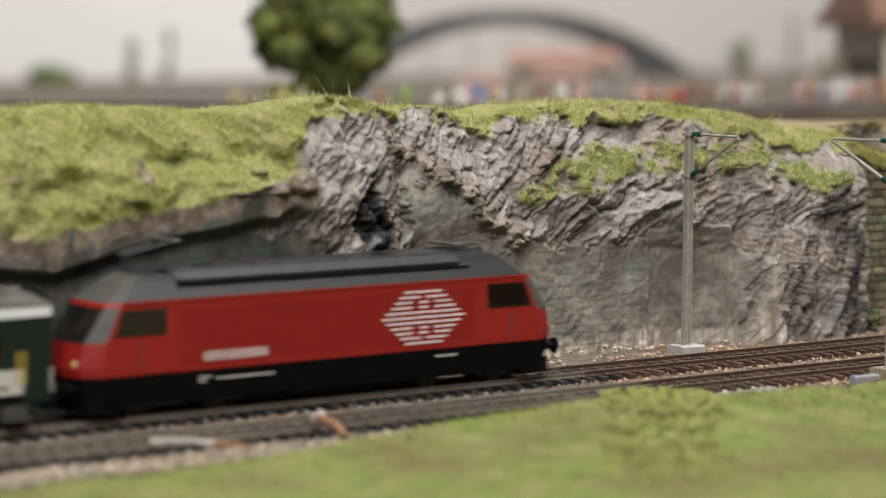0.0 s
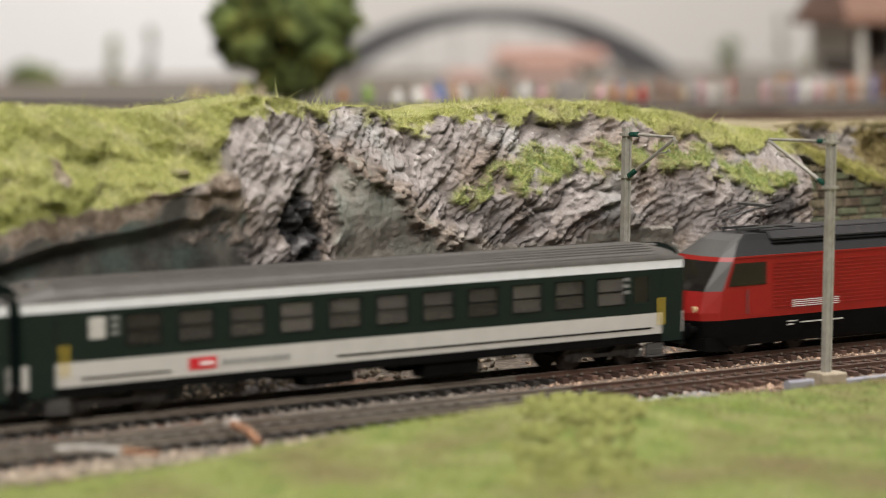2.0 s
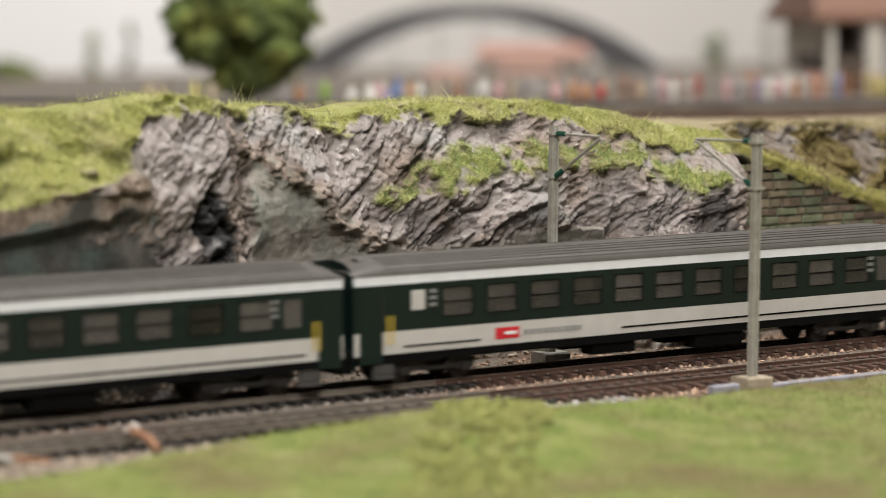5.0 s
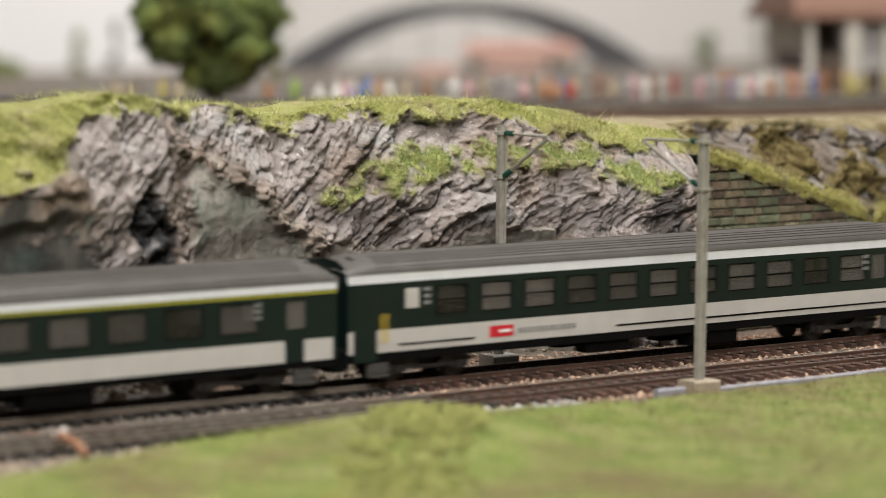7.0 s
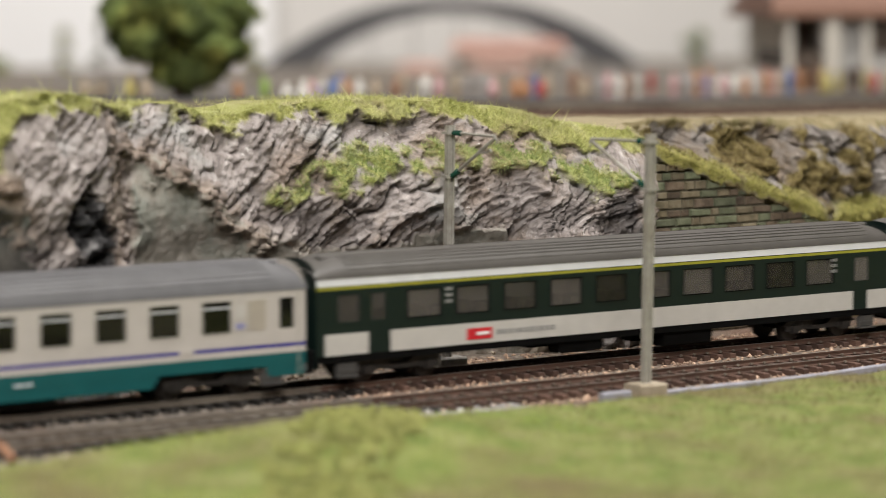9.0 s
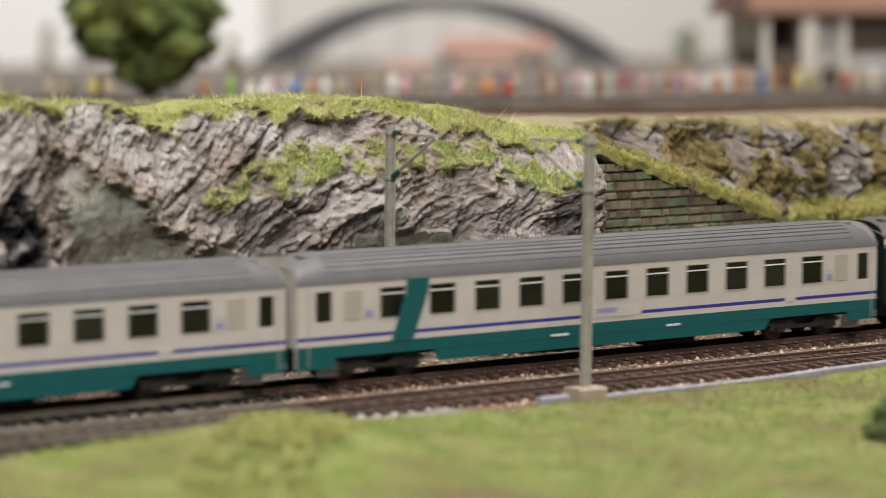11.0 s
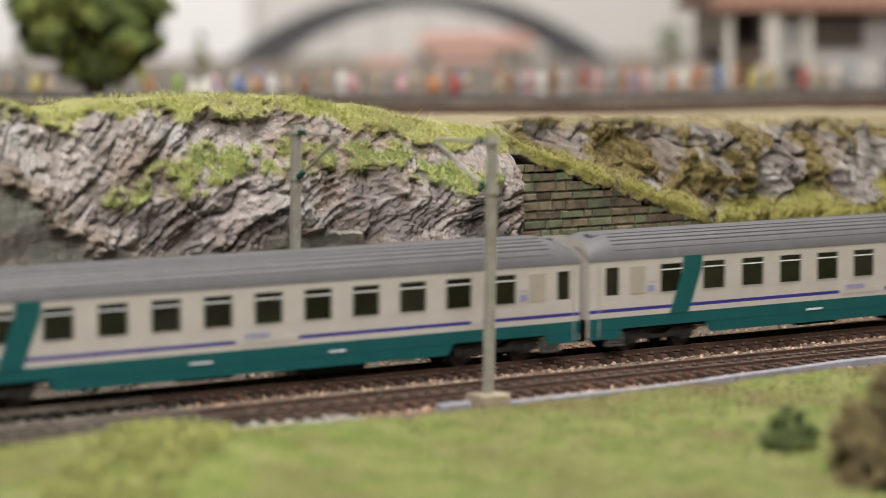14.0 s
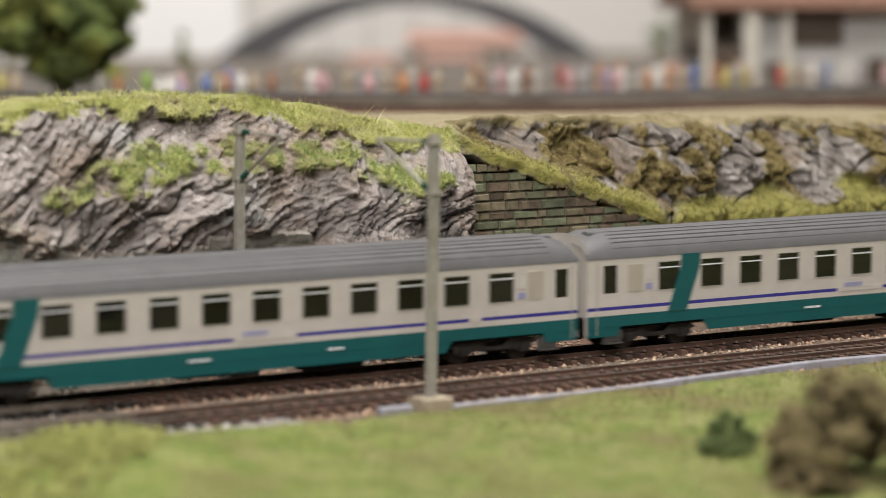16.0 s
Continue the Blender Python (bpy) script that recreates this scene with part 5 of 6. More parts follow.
def locomotive():
    """Body lofted from plan rings: height, half width, side corner, cheek and nose along x."""
    loco = thing("locomotive", "red electric locomotive with a dark grey roof and black skirt", "locomotive")
    levels = [(0.0045, 0.0150, 0.0900, 0.0970, 0.0985), (0.0085, 0.0160, 0.0935, 0.1010, 0.1030), (0.0158, 0.0170, 0.0955, 0.1030, 0.1060),
              (0.0190, 0.0171, 0.0958, 0.1035, 0.1066), (0.0280, 0.0171, 0.0945, 0.1015, 0.1042), (0.0400, 0.0170, 0.0890, 0.0935, 0.0952),
              (0.0418, 0.0169, 0.0882, 0.0925, 0.0940), (0.0480, 0.0118, 0.0815, 0.0835, 0.0842), (0.0505, 0.0100, 0.0770, 0.0780, 0.0784)]
    rings = []
    for z, w, c, m, n in levels:
        plan = [(-c, -w), (c, -w), (m, -w * 0.78), (n, -w * 0.35), (n, w * 0.35), (m, w * 0.78), (c, w), (-c, w), (-m, w * 0.78), (-n, w * 0.35), (-n, -w * 0.35), (-m, -w * 0.78)]
        rings.append([(x, y, z) for x, y in plan])
    s = Shape()
    k = 12
    s.v = [p for r in rings for p in r]
    for a in range(len(levels) - 1):
        for i in range(k):
            j = (i + 1) % k
            side = i in (0, 6)
            # cab roof ends share the pillars' lighter grey, which paints in their sheen
            slot = {0: 1, 1: 1, 2: 0, 3: 0, 4: 0 if side else (3 if i in (1, 5, 7, 11) else 2), 5: 0, 6: 4 if side else 3, 7: 4 if side else 3}[a]
            s.f.append((a * k + i, a * k + j, (a + 1) * k + j, (a + 1) * k + i))
            s.m.append(slot)
    s.f += [tuple(range(k)), tuple((len(levels) - 1) * k + i for i in range(k))]
    s.m += [1, 5]
    part("body", s, [LOCO_RED, BLACK, PANE_DARK, LOCO_PILLAR, LOCO_GREY, LOCO_ROOF], loco, "red body with black windscreens")
    W = 0.0171
    for sd in (-1, 1):
        y0, y1 = sorted((sd * W, sd * (W + 0.00022)))
        for q in range(13):
            z = 0.0195 + 0.00155 * q
            part("side_rib", Shape().box(-0.0665, 0.0655, y0, y1, z, z + 0.0005), LOCO_RED, loco)
        y0, y1 = sorted((sd * (W - 0.0006), sd * (W + 0.0003)))
        for e in (-1, 1):
            part("side_window", Shape().prism([(e * 0.0705, 0.0298), (e * 0.0915, 0.0298), (e * 0.0880, 0.0392), (e * 0.0705, 0.0392)], y0, y1), PANE_DARK, loco, "dark cab side window")
            part("cab_door", Shape().box(min(e * 0.0700, e * 0.0790), max(e * 0.0700, e * 0.0790), sd * W - 0.0001, sd * W + 0.00012, 0.0165, 0.0290), LOCO_RED, loco)
            part("door_handle", Shape().tube((e * 0.0812, sd * (W + 0.0006), 0.0180), (e * 0.0812, sd * (W + 0.0006), 0.0280), 0.0003, 6), LOCO_PILLAR, loco)
        badge = Shape()
        y0, y1 = sorted((sd * (W + 0.0003), sd * (W + 0.0005)))
        for q in range(11):
            z = 0.0184 + 0.00195 * q
            half = 0.0192 - abs(q - 5) * 0.0021
            mid = 0.0400
            segs = [(-half, half)] if q in (0, 5, 10) or q == 4 or q == 6 else [(-half, -0.0050), (-0.0022, 0.0022), (0.0050, half)] if q in (2, 3, 7, 8) else [(-half, -0.0012), (0.0012, half)]
            for a, c in segs:
                badge.box(mid + a, mid + c, y0, y1, z, z + 0.00058)
        part("emblem", badge, WHITE, loco, "white emblem of level bars")
        txt = Shape()
        x = -0.0555
        for w in LETTERS:
            [txt.box(x, x + w, y0, y1, 0.0192 + 0.00085 * r, 0.0196 + 0.00085 * r) for r in range(4)]
            x += w + 0.0007
        part("lettering", txt, WHITE, loco, "white lettering too small to read")
        small = Shape()
        for a, c, z in ((-0.0575, -0.0525, 0.0128), (-0.0575, -0.0545, 0.0114), (-0.050, -0.026, 0.0120), (0.046, 0.056, 0.0126)):
            small.box(a, c, sd * 0.0166 - 0.0003, sd * 0.0166 + 0.0003, z, z + 0.0006)
        part("markings", small, BAND, loco, "pale markings too small to read")
        gutter = Shape().box(-0.088, 0.088, sd * 0.0171 - 0.0003, sd * 0.0171 + 0.0003, 0.0412, 0.0420)
        part("gutter", gutter, LOCO_RED, loco)
    for e in (-1, 1):
        f = Shape()
        for y in (-0.0100, 0.0100):
            part("buffer", Shape().tube((e * 0.1000, y, 0.0120), (e * 0.1075, y, 0.0120), 0.0014, 10).tube((e * 0.1075, y, 0.0120), (e * 0.1083, y, 0.0120), 0.0032, 14), BLACK, loco, "round black buffer")
        f.box(min(e * 0.1, e * 0.1075), max(e * 0.1, e * 0.1075), -0.002, 0.002, 0.0085, 0.0115).prism([(e * 0.088, 0.0022), (e * 0.1015, 0.0030), (e * 0.1015, 0.0085), (e * 0.088, 0.0085)], -0.0145, 0.0145)
        part("ploughshare", f, BLACK, loco, "black ploughshare with coupling")
        for y in (-0.0105, 0.0105):
            part("headlamp", Shape().tube((e * 0.1020, y, 0.0205), (e * 0.1046, y, 0.0205), 0.0014, 12), LAMP_GLASS, loco, "round headlamp")
    for x in (-0.0632, 0.0632):
        bogie(loco, x, 0.0322)
    box_ = Shape().box(-0.036, 0.036, -0.0150, 0.0150, 0.0038, 0.0085, 0, 0.001)
    part("transformer", box_, BLACK, loco)
    roof = Shape()
    for a, c in ((-0.066, -0.030), (-0.029, 0.010), (0.011, 0.058)):
        roof.box(a, c, -0.0085, 0.0085, 0.0505, 0.0520, 0, 0.0004)
    part("roof_panel", roof, LOCO_ROOF, loco, "lighter roof panels")
    part("roof_hood", Shape().box(-0.0640, 0.0600, -0.0133, 0.0133, 0.0450, 0.0512, 0, 0.0034), LOCO_ROOF, loco, "raised grey roof hood")
    for x in (-0.030, -0.012, 0.010, 0.034):
        part("hood_seam", Shape().box(x - 0.0003, x + 0.0003, -0.0134, 0.0134, 0.0452, 0.05135, 0, 0.0034), LOCO_PILLAR, loco)
    for sd in (-1, 1):
        y0, y1 = sorted((sd * 0.0128, sd * 0.0141))
        part("roof_seam", Shape().box(-0.0640, 0.0640, y0, y1, 0.0462, 0.0466), BLACK, loco, "dark seam along the roof hood")
    for e, up in ((-1, 1.0), (1, 0.15)):
        p = new("pantograph")
        p.parent, p.location = loco, (e * 0.0660, 0, 0.0508)
        tagged(p, "grey half-raised pantograph" if e < 0 else "grey folded pantograph")
        base = Shape()
        for y in (-0.005, 0.005):
            base.box(-0.010, 0.010, y - 0.0006, y + 0.0006, 0.0008, 0.0018)
            for x in (-0.009, 0.009):
                base.tube((x, y, -0.0004), (x, y, 0.0010), 0.0009, 8)
        part("pantograph_frame", base, PANTO, p)
        knee, head = (-0.013 * -e, 0, 0.0022 + 0.0045 * up), (0.004 * e * -1, 0, 0.0016 + 0.0090 * up)
        arm = Shape()
        for y in (-0.004, 0.004):
            arm.tube((0.008 * -e * -1, y, 0.0018), (knee[0], y * 0.7, knee[2]), 0.0004, 6).tube((knee[0], y * 0.7, knee[2]), (head[0], y * 1.2, head[2]), 0.00035, 6)
        part("arm", arm, PANTO, p)
        part("collector", Shape().box(head[0] - 0.0020, head[0] + 0.0020, -0.0095, 0.0095, head[2], head[2] + 0.0010, 0, 0.0004), LOCO_PILLAR, p, "grey collector shoe")
    for x in (-0.048, 0.030):
        part("roof_fan", Shape().tube((x, -0.0035, 0.0505), (x, -0.0035, 0.0523), 0.0042, 20), BLACK, loco)
    return loco


PITCH = 0.302
engine = locomotive()
green = [green_coach()]
first = first_class_coach()
teal = [teal_coach()]
for _ in range(2):
    green.append(copy_thing(green[0], Matrix()))
for _ in range(3):
    teal.append(copy_thing(teal[0], Matrix()))
TRAIN = [(engine, 0.1128)] + [(c, -PITCH * (k + 0.5)) for k, c in enumerate(green + [first] + teal)]

# ---- the upper line and all that lies behind it ----
upper = thing("upper_track", "dark model track along the top of the bank", "track", "railway tracks")


def strip(s, y0, y1, dz0, dz1, slot=0, x0=-0.6, x1=2.6):
    """A long bar along the upper line, following its heights."""
    xs_ = [x0 + (x1 - x0) * i / 40 for i in range(41)]
    n = len(s.v)
    for x in xs_:
        b = float(np.interp(x, *BACK_KNOTS))
        s.v += [(x, y0, b + dz0), (x, y1, b + dz0), (x, y1, b + dz1), (x, y0, b + dz1)]
    for i in range(40):
        for j in range(4):
            s.f.append((n + 4 * i + j, n + 4 * i + (j + 1) % 4, n + 4 * i + 4 + (j + 1) % 4, n + 4 * i + 4 + j))
            s.m.append(slot)
    return s


part("bed", strip(Shape(), 0.482, 0.545, -0.02, -0.0030), SLEEPER_RUST, upper, "dark brown track bed")
part("rail", strip(Shape(), 0.4995, 0.5015, -0.003, 0.0015), RAIL_SIDE, upper)
part("rail", strip(Shape(), 0.516, 0.518, -0.003, 0.0020), RAIL_SIDE, upper)
part("kerb_strip", strip(Shape(), 0.546, 0.556, -0.02, 0.0032), BRIDGE, upper, "dark grey edge strip behind the rails")
tiles = Shape()
for i in range(400):
    x = -0.55 + 0.0075 * i
    b = float(np.interp(x, *BACK_KNOTS))
    tiles.box(x - 0.0016, x + 0.0016, 0.494, 0.524, b - 0.0032, b - 0.0018)
tagged(part("sleeper_run", tiles, SLEEPER, upper), kind="stuff")

far_rows = []
for j in range(13):
    k = j / 12
    y = 0.55 + 3.0 * k
    far_rows.append([(x, y, float(np.interp(x, *BACK_KNOTS)) * (1 - min(1, k * 4)) + min(1, k * 4) * 0.081 - 0.004 - 0.034 * k) for x in [-1.5 + 0.2 * i for i in range(27)]])
structure("far_ground", Shape().grid(far_rows), PLAZA, "brown open ground behind the upper line", smooth=True, mend=False)


def far_z(y):
    k = (y - 0.55) / 3.0
    return 0.077 - 0.034 * k


# a crowd of small painted figurines on the open ground
COATS = [paint("figurine_paint_" + n, c, 0.6) for n, c in (("orange", (0.40, 0.20, 0.10)), ("red", (0.36, 0.07, 0.06)), ("pink", (0.48, 0.30, 0.30)), ("yellow", (0.42, 0.36, 0.13)), ("white", (0.62, 0.6, 0.56)),
                                                            ("blue", (0.12, 0.17, 0.33)), ("green", (0.25, 0.38, 0.08)), ("brown", (0.25, 0.14, 0.09)), ("violet", (0.30, 0.25, 0.34)), ("grey", (0.3, 0.28, 0.27)), ("tan", (0.36, 0.29, 0.21)), ("pale", (0.45, 0.42, 0.38)))]
rng = random.Random(5)


def lathe(s, prof, x, y, z, sides=10):
    n = len(s.v)
    for r, h in prof:
        s.v += [(x + r * math.cos(6.2832 * i / sides), y + r * 0.7 * math.sin(6.2832 * i / sides), z + h) for i in range(sides)]
    for a in range(len(prof) - 1):
        for i in range(sides):
            s.f.append((n + a * sides + i, n + a * sides + (i + 1) % sides, n + (a + 1) * sides + (i + 1) % sides, n + (a + 1) * sides + i))
            s.m.append(0)
    return s


FIGURE = [(0.0024, 0), (0.0026, 0.004), (0.0022, 0.009), (0.0034, 0.0105), (0.0036, 0.0155), (0.0012, 0.0168), (0.0018, 0.0178), (0.0020, 0.0192), (0.0012, 0.0206), (0.0001, 0.0208)]
for k in range(130):
    x = 0.2 + 1.0 * (k + rng.uniform(-0.4, 0.4)) / 130
    y = rng.uniform(0.60, 0.95)
    h = rng.uniform(0.85, 1.1)
    f = lathe(Shape(), [(r * 1.25, z * h) for r, z in FIGURE], 0, 0, 0)
    colour = rng.choice(COATS + 2 * [COATS[0], COATS[2], COATS[7], COATS[9], COATS[10], COATS[10], COATS[11]])
    tagged(part("figurine", f, colour, None, "", True, (x, y, far_z(y) + 0.001)), "small painted figurine in a crowd", "figurine", "crowd of figurines")


def tree(name, x, y, z, tall, wide, mat, label, seed, lumps=22, leaf=0.0035, trunk=0.10, gap=None, slim=False):
    """A model tree: tapered trunk with limbs, and a crown of ragged clumps with gaps."""
    rng = random.Random(seed)
    t = thing(name, label, "tree", at=(x, y, z))
    tr = Shape()
    base = tall * (0.12 if slim else 0.28)
    tr.tube((0, 0, -0.004), (0.002, 0, base), wide * trunk * 0.7, 9, 0, wide * trunk * 0.5)
    crown, flakes = Shape(), Shape()
    for k in range(lumps):
        a, h = rng.uniform(0, 6.3), rng.random()
        rr = wide * 0.5 * (math.sin(math.pi * (0.12 + 0.8 * h)) if not slim else (1 - h) * 0.8 + 0.15) * math.sqrt(rng.random())
        c = Vector((rr * math.cos(a), rr * math.sin(a), base * 0.9 + (tall - base) * h))
        q = wide * rng.uniform(0.11, 0.18) * (0.6 if slim else 1)
        if gap and abs((c.x * RIGHT.x + c.y * RIGHT.y) - gap[0]) < gap[2] and abs(c.z - gap[1]) < gap[2]:
            continue
        tr.tube((0.001, 0, base * rng.uniform(0.7, 1)), c, wide * 0.018, 5, 0, wide * 0.006)
        crown.blob(c, q, seed + k, 0.85, 0.7)
        for _ in range(90):
            w = Vector((rng.gauss(0, 1), rng.gauss(0, 1), rng.gauss(0, 1))).normalized()
            p = c + w * q * rng.uniform(0.85, 1.25)
            u = Vector((rng.gauss(0, 1), rng.gauss(0, 1), rng.gauss(0, 1))).normalized() * leaf * rng.uniform(0.5, 1)
            v = u.orthogonal().normalized() * leaf * 0.5
            flakes.face([p - u, p + v, p + u, p - v])
    part("trunk", tr, BARK, t)
    part("crown", crown, mat, t)
    tagged(part("leaves", flakes, mat, t, mend=False), kind="stuff")
    return t


tree("tree", 0.288, 0.880, 0.070, 0.112, 0.100, FOAM_TREE, "large dark-green broadleaf model tree behind the upper line", 2, 60, 0.004, 0.12, (-0.008, 0.050, 0.0085))


def at_view(a, d, z=0.0):
    """A place a metres along RIGHT and d metres ahead of the middle of the slide."""
    o = Vector((-0.62, -0.74, 0)) + RIGHT * a + AHEAD * d
    return o.x, o.y, z


for k, (a, d, z, tall, wide, slim, mat) in enumerate(((-0.574, 3.9, 0.040, 0.082, 0.040, True, FOAM_YELLOW), (-0.516, 3.9, 0.040, 0.094, 0.034, True, FOAM_TREE), (-0.715, 3.9, 0.040, 0.026, 0.100, False, FOAM_TREE),
                                                       (-0.257, 2.6, 0.050, 0.032, 0.045, False, FOAM_YELLOW), (-0.217, 3.0, 0.048, 0.062, 0.026, True, FOAM_YELLOW), (0.495, 5.0, 0.030, 0.078, 0.060, False, FOAM_TREE),
                                                       (0.598, 5.0, 0.035, 0.128, 0.036, True, FOAM_TREE), (0.590, 4.5, 0.040, 0.050, 0.030, False, FOAM_YELLOW), (0.505, 3.3, 0.050, 0.06, 0.030, False, FOAM_YELLOW))):
    x, y, _ = at_view(a, d)
    tree("tree", x, y, z, tall, wide, mat, "slim distant model tree against the white backdrop" if slim else "small distant model tree or shrub", 40 + k, 14, 0.004, 0.10, None, slim)

# arched bridge hall
arch = thing("arch_bridge", "grey steel arch bridge with thin hangers far behind", "bridge")
AX, AD, AW = 0.020, 4.3, 0.332


def arch_rib(off):
    s = Shape()
    n = 28
    prev = None
    for i in range(n + 1):
        u = -1 + 2 * i / n
        a, z = AW * u + AX, 0.008 + 0.146 * (1 - abs(u) ** 2.15)
        half = 0.012 + 0.024 * abs(u) ** 1.5
        ring = []
        for dd, zz in ((-0.02, -half), (0.02, -half), (0.02, half), (-0.02, half)):
            p = at_view(a, AD + off + dd, z + zz)
            ring.append(p)
        if prev:
            for j in range(4):
                s.face([prev[j], prev[(j + 1) % 4], ring[(j + 1) % 4], ring[j]])
        prev = ring
    return s


part("arch_rib", arch_rib(0), BRIDGE, arch)
part("arch_rib", arch_rib(0.25), BRIDGE, arch)
for u in (-0.62, -0.42, -0.2, 0.02, 0.24, 0.45, 0.63):
    p, q = at_view(AW * u + AX, AD, 0.0), at_view(AW * u + AX, AD, 0.008 + 0.146 * (1 - abs(u) ** 2.15))
    part("hanger", Shape().tube(p, q, 0.0012, 6), BRIDGE, arch)
deck = Shape()
ring = [at_view(-0.4, AD - 0.03), at_view(0.5, AD - 0.03), at_view(0.5, AD + 0.28), at_view(-0.4, AD + 0.28)]
for z in (0.012, 0.026):
    deck.face([(p[0], p[1], z) for p in ring])
for i in range(4):
    a, c = ring[i], ring[(i + 1) % 4]
    deck.face([(a[0], a[1], 0.012), (c[0], c[1], 0.012), (c[0], c[1], 0.026), (a[0], a[1], 0.026)])
part("deck", deck, BRIDGE, arch)


def block(s, a0, a1, d0, d1, z0, z1, slot=0):
    """A block square to the view."""
    c = [at_view(a0, d0), at_view(a1, d0), at_view(a1, d1), at_view(a0, d1)]
    for z in (z0, z1):
        s.face([(p[0], p[1], z) for p in c], slot)
    for i in range(4):
        p, q = c[i], c[(i + 1) % 4]
        s.face([(p[0], p[1], z0), (q[0], q[1], z0), (q[0], q[1], z1), (p[0], p[1], z1)], slot)
    return s


def gable(s, a0, a1, d0, d1, z0, z1, slot=0):
    """A ridge roof along RIGHT."""
    m = (d0 + d1) / 2
    lo = [at_view(a0, d0, z0), at_view(a1, d0, z0), at_view(a1, d1, z0), at_view(a0, d1, z0)]
    hi = [at_view(a0 + 0.01, m, z1), at_view(a1 - 0.01, m, z1)]
    s.face([lo[0], lo[1], hi[1], hi[0]], slot).face([lo[2], lo[3], hi[0], hi[1]], slot).face([lo[1], lo[2], hi[1]], slot).face([lo[3], lo[0], hi[0]], slot).face(lo, slot)
    return s


def row_house(a0, a1, d, z0, wall, ridge, label, roof_mat, wall_mat, windows):
    h = thing("house", label, "house", "distant houses")
    part("wall", block(Shape(), a0, a1, d, d + 0.10, z0, wall), wall_mat, h)
    part("roof", gable(Shape(), a0 - 0.008, a1 + 0.008, d - 0.010, d + 0.11, wall, ridge), roof_mat, h)
    for k in range(windows):
        c = a0 + (a1 - a0) * (k + 0.5) / windows
        part("window", block(Shape(), c - 0.007, c + 0.007, d - 0.002, d + 0.001, z0 + (wall - z0) * 0.4, z0 + (wall - z0) * 0.8), HOUSE_WOOD, h)
    return h


row_house(0.02, 0.20, 4.2, 0.03, 0.078, 0.100, "long pale house with a red tiled roof far behind", ROOF_TILE, HOUSE_WALL, 7)
row_house(0.05, 0.13, 3.8, 0.03, 0.062, 0.074, "small house with a red roof far behind", ROOF_TILE, HOUSE_WALL, 3)
row_house(-0.06, 0.0, 3.9, 0.03, 0.055, 0.068, "small ochre house with a red roof far behind", ROOF_TILE, HOUSE_GREY, 3)

# large house with a balcony, beside the open ground
house = thing("house", "pale house with timber balcony, white pillars and brown roof", "house")
HD = 2.30
part("wall", block(Shape(), 0.345, 0.80, HD, HD + 0.3, 0.05, 0.138), HOUSE_GREY, house)
part("roof", block(Shape(), 0.297, 0.82, HD - 0.025, HD + 0.34, 0.138, 0.146), WOOD_ROOF, house, "brown overhanging roof")
part("ridge", gable(Shape(), 0.300, 0.82, HD - 0.022, HD + 0.34, 0.146, 0.20), WOOD_ROOF, house)
part("side_wall", block(Shape(), 0.314, 0.345, HD + 0.045, HD + 0.3, 0.05, 0.138), HOUSE_WALL, house)
part("balcony", block(Shape(), 0.311, 0.345, HD - 0.01, HD + 0.2, 0.092, 0.107), HOUSE_WOOD, house, "dark timber balcony")
part("window", block(Shape(), 0.317, 0.344, HD + 0.040, HD + 0.046, 0.108, 0.136), HOUSE_WOOD, house)
part("window", block(Shape(), 0.388, 0.434, HD - 0.004, HD + 0.002, 0.107, 0.136), HOUSE_WOOD, house, "wide dark window")
part("window", block(Shape(), 0.455, 0.475, HD - 0.004, HD + 0.002, 0.066, 0.096), HOUSE_WOOD, house)
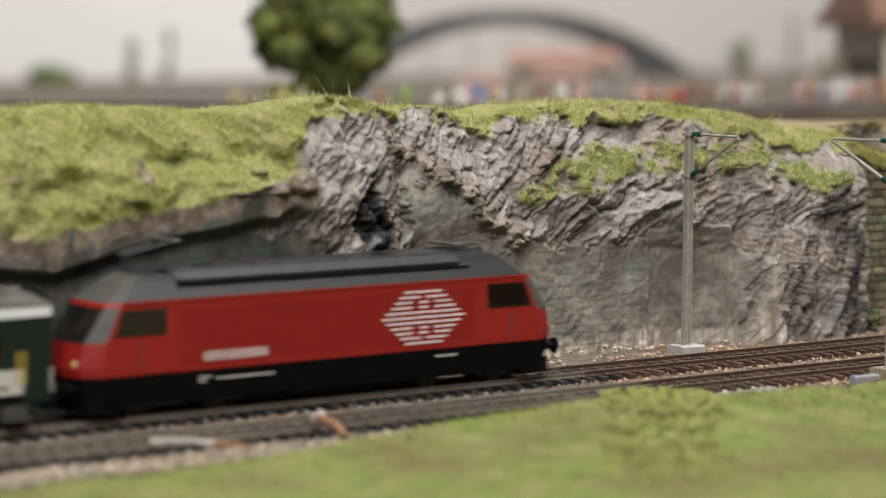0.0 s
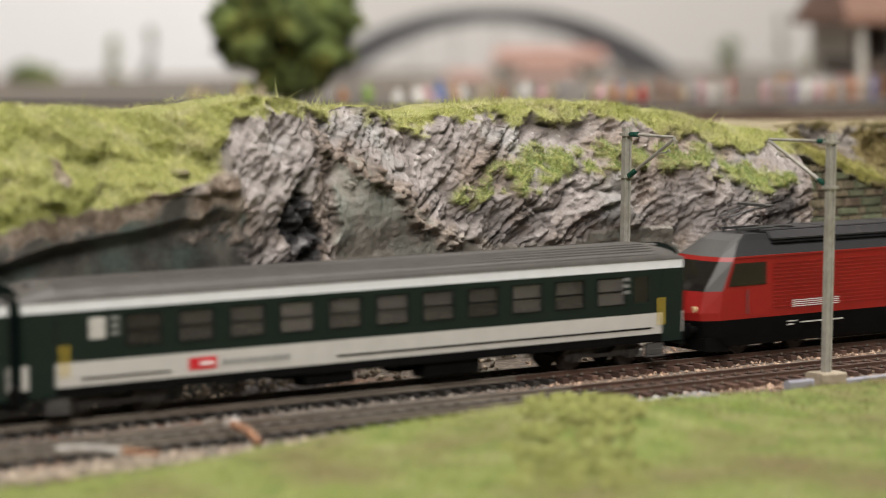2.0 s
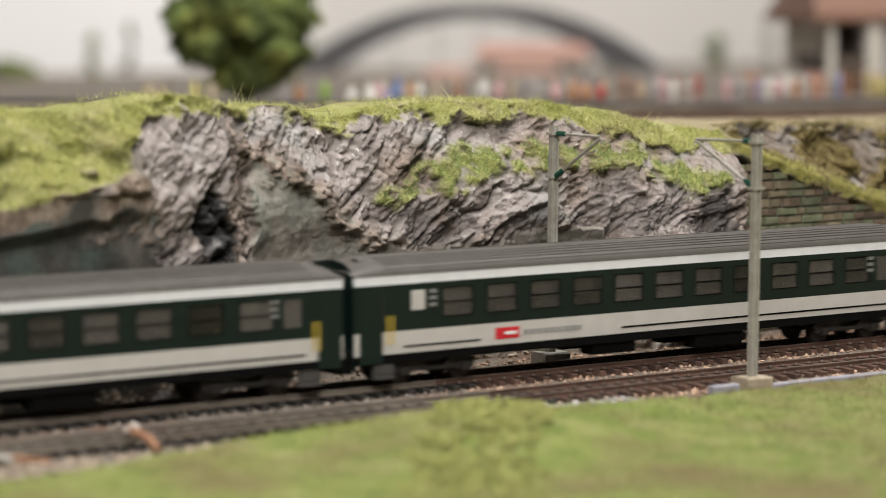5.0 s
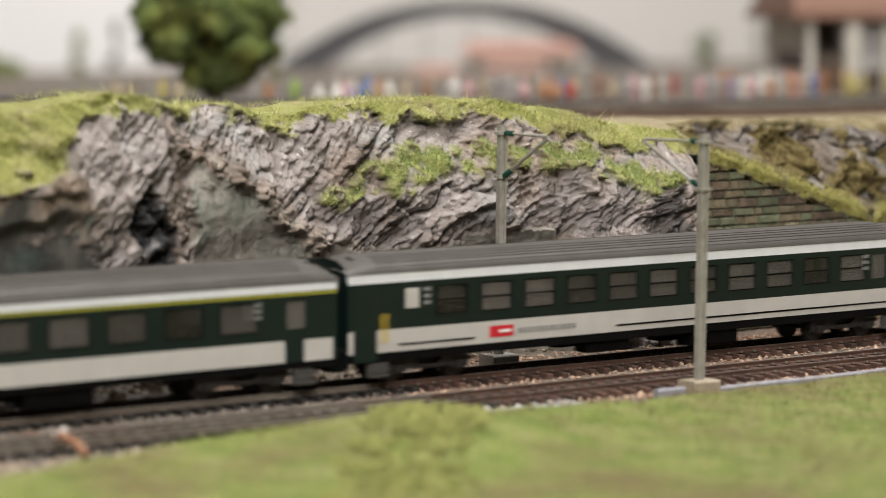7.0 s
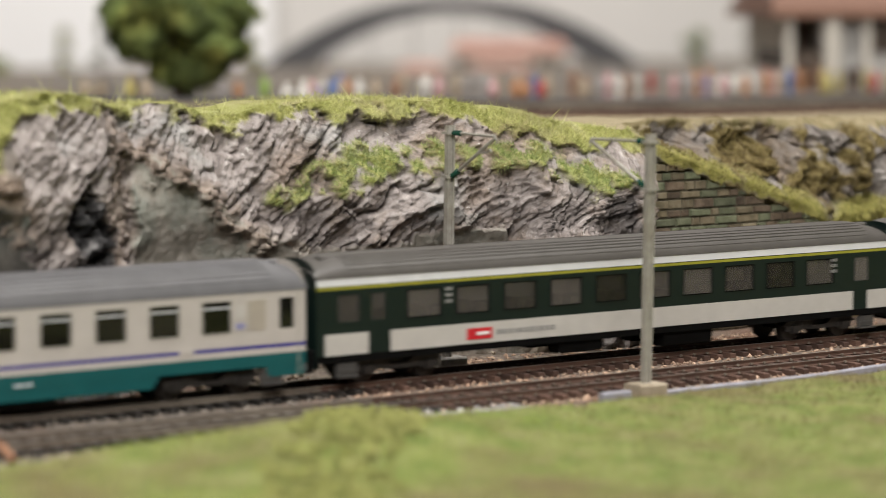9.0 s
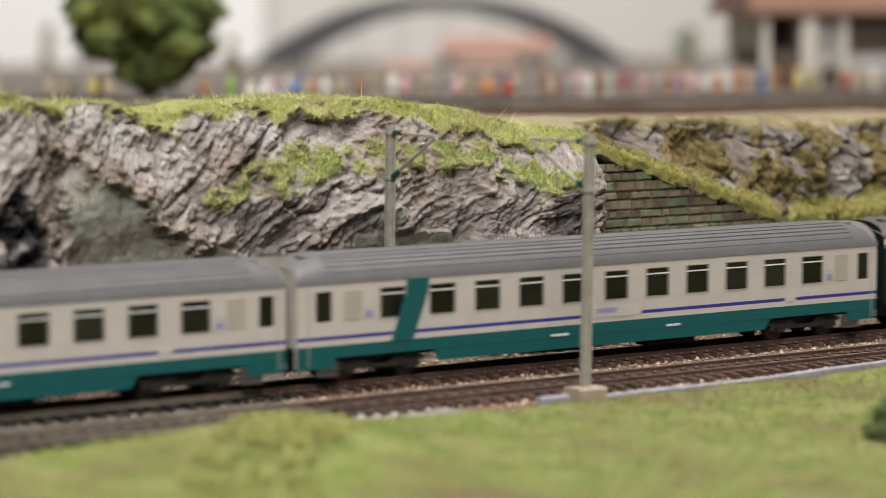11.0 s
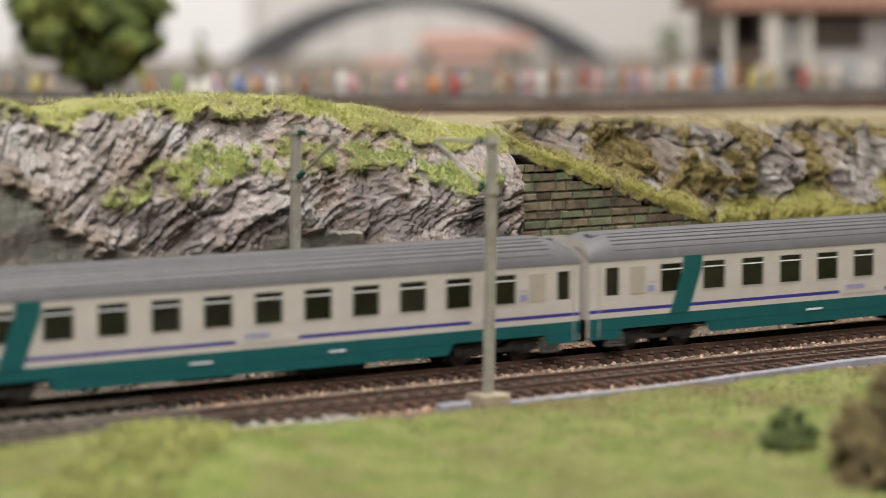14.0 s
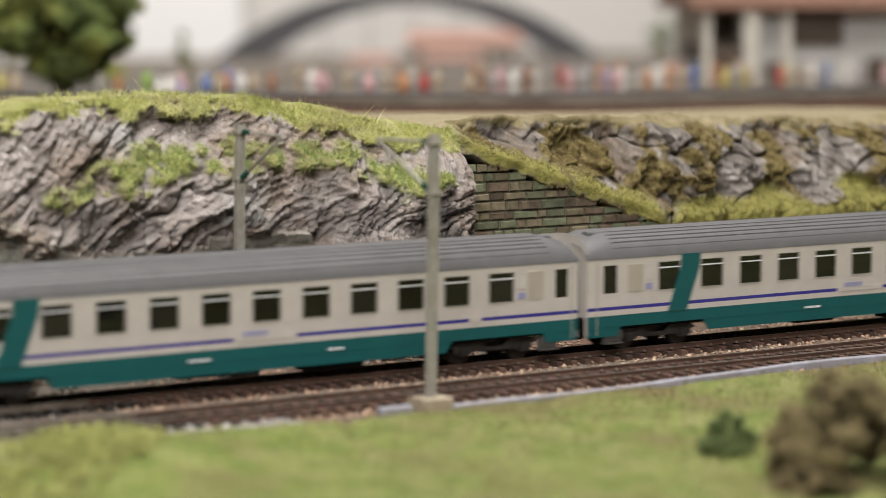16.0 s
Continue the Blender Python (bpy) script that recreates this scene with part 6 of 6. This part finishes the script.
part("door", block(Shape(), 0.366, 0.380, HD - 0.004, HD + 0.002, 0.060, 0.092), HOUSE_WOOD, house, "dark door")
for a in (0.3145, 0.353, 0.384):
    p = at_view(a, HD - 0.012)
    part("pillar", Shape().tube((p[0], p[1], 0.05), (p[0], p[1], 0.138), 0.0045 if a != 0.353 else 0.0085, 10), HOUSE_WALL, house, "white round pillar")
part("plinth", block(Shape(), 0.36, 0.82, HD - 0.012, HD + 0.01, 0.05, 0.060), HOUSE_WALL, house)
arc = thing("stone_arch", "grey stone dome on the open ground", "monument")
p = at_view(0.285, 2.35)
part("dome", Shape().blob((p[0], p[1], 0.064), 0.034, 3, 0.75, 0.15), CONCRETE, arc)

# ---- sleepers one by one ----
for t, mat in ((near_track, SLEEPER), (far_track, SLEEPER)):
    old = Shape().box(-0.0015, 0.0015, -0.0150, 0.0150, -0.0045, -0.0021, 0, 0.0003)
    dark = part("sleeper", old, mat, t, at=(-0.5544, 0, 0))
    brown = part("sleeper", old, SLEEPER_RUST, t, at=(0.0, 0, 0))
    for i in range(-76, 102):
        if i != 0:
            again("sleeper", brown if i > -12 else dark, t, (0.0072 * i, random.uniform(-0.0004, 0.0004), 0))


# ---- what moves ----
def train_place(t):
    """The first coach's front end along the track."""
    return -0.3373 + 0.158997 * t + 2.56125e-05 * t * t + 4.58678e-06 * t ** 3


# the train's small jerks on the way: seconds and metres ahead of its even run
JERKS = ((0, 0.5, 1.0, 1.5, 2.0, 2.5, 3.0, 3.5, 4.0, 5.0, 6.5, 7.0, 7.5, 8.0, 8.5, 9.0, 11.5, 12.5, 13.0, 13.5, 16.0),
         (0, 0.0005, 0, 0, 0.0017, 0.0018, 0.0022, -0.0005, 0.001, 0.0005, 0, 0.0068, 0.0004, 0, 0.001, 0.0003, 0.0006, 0, 0.0012, -0.0008, 0))


def motions():
    for ob, offset in TRAIN:
        walk(ob, [(t / 2, pose(train_place(t / 2) + float(np.interp(t / 2, *JERKS)) + offset, TRACK_FAR, 0.0)) for t in range(0, 33)])


motions()
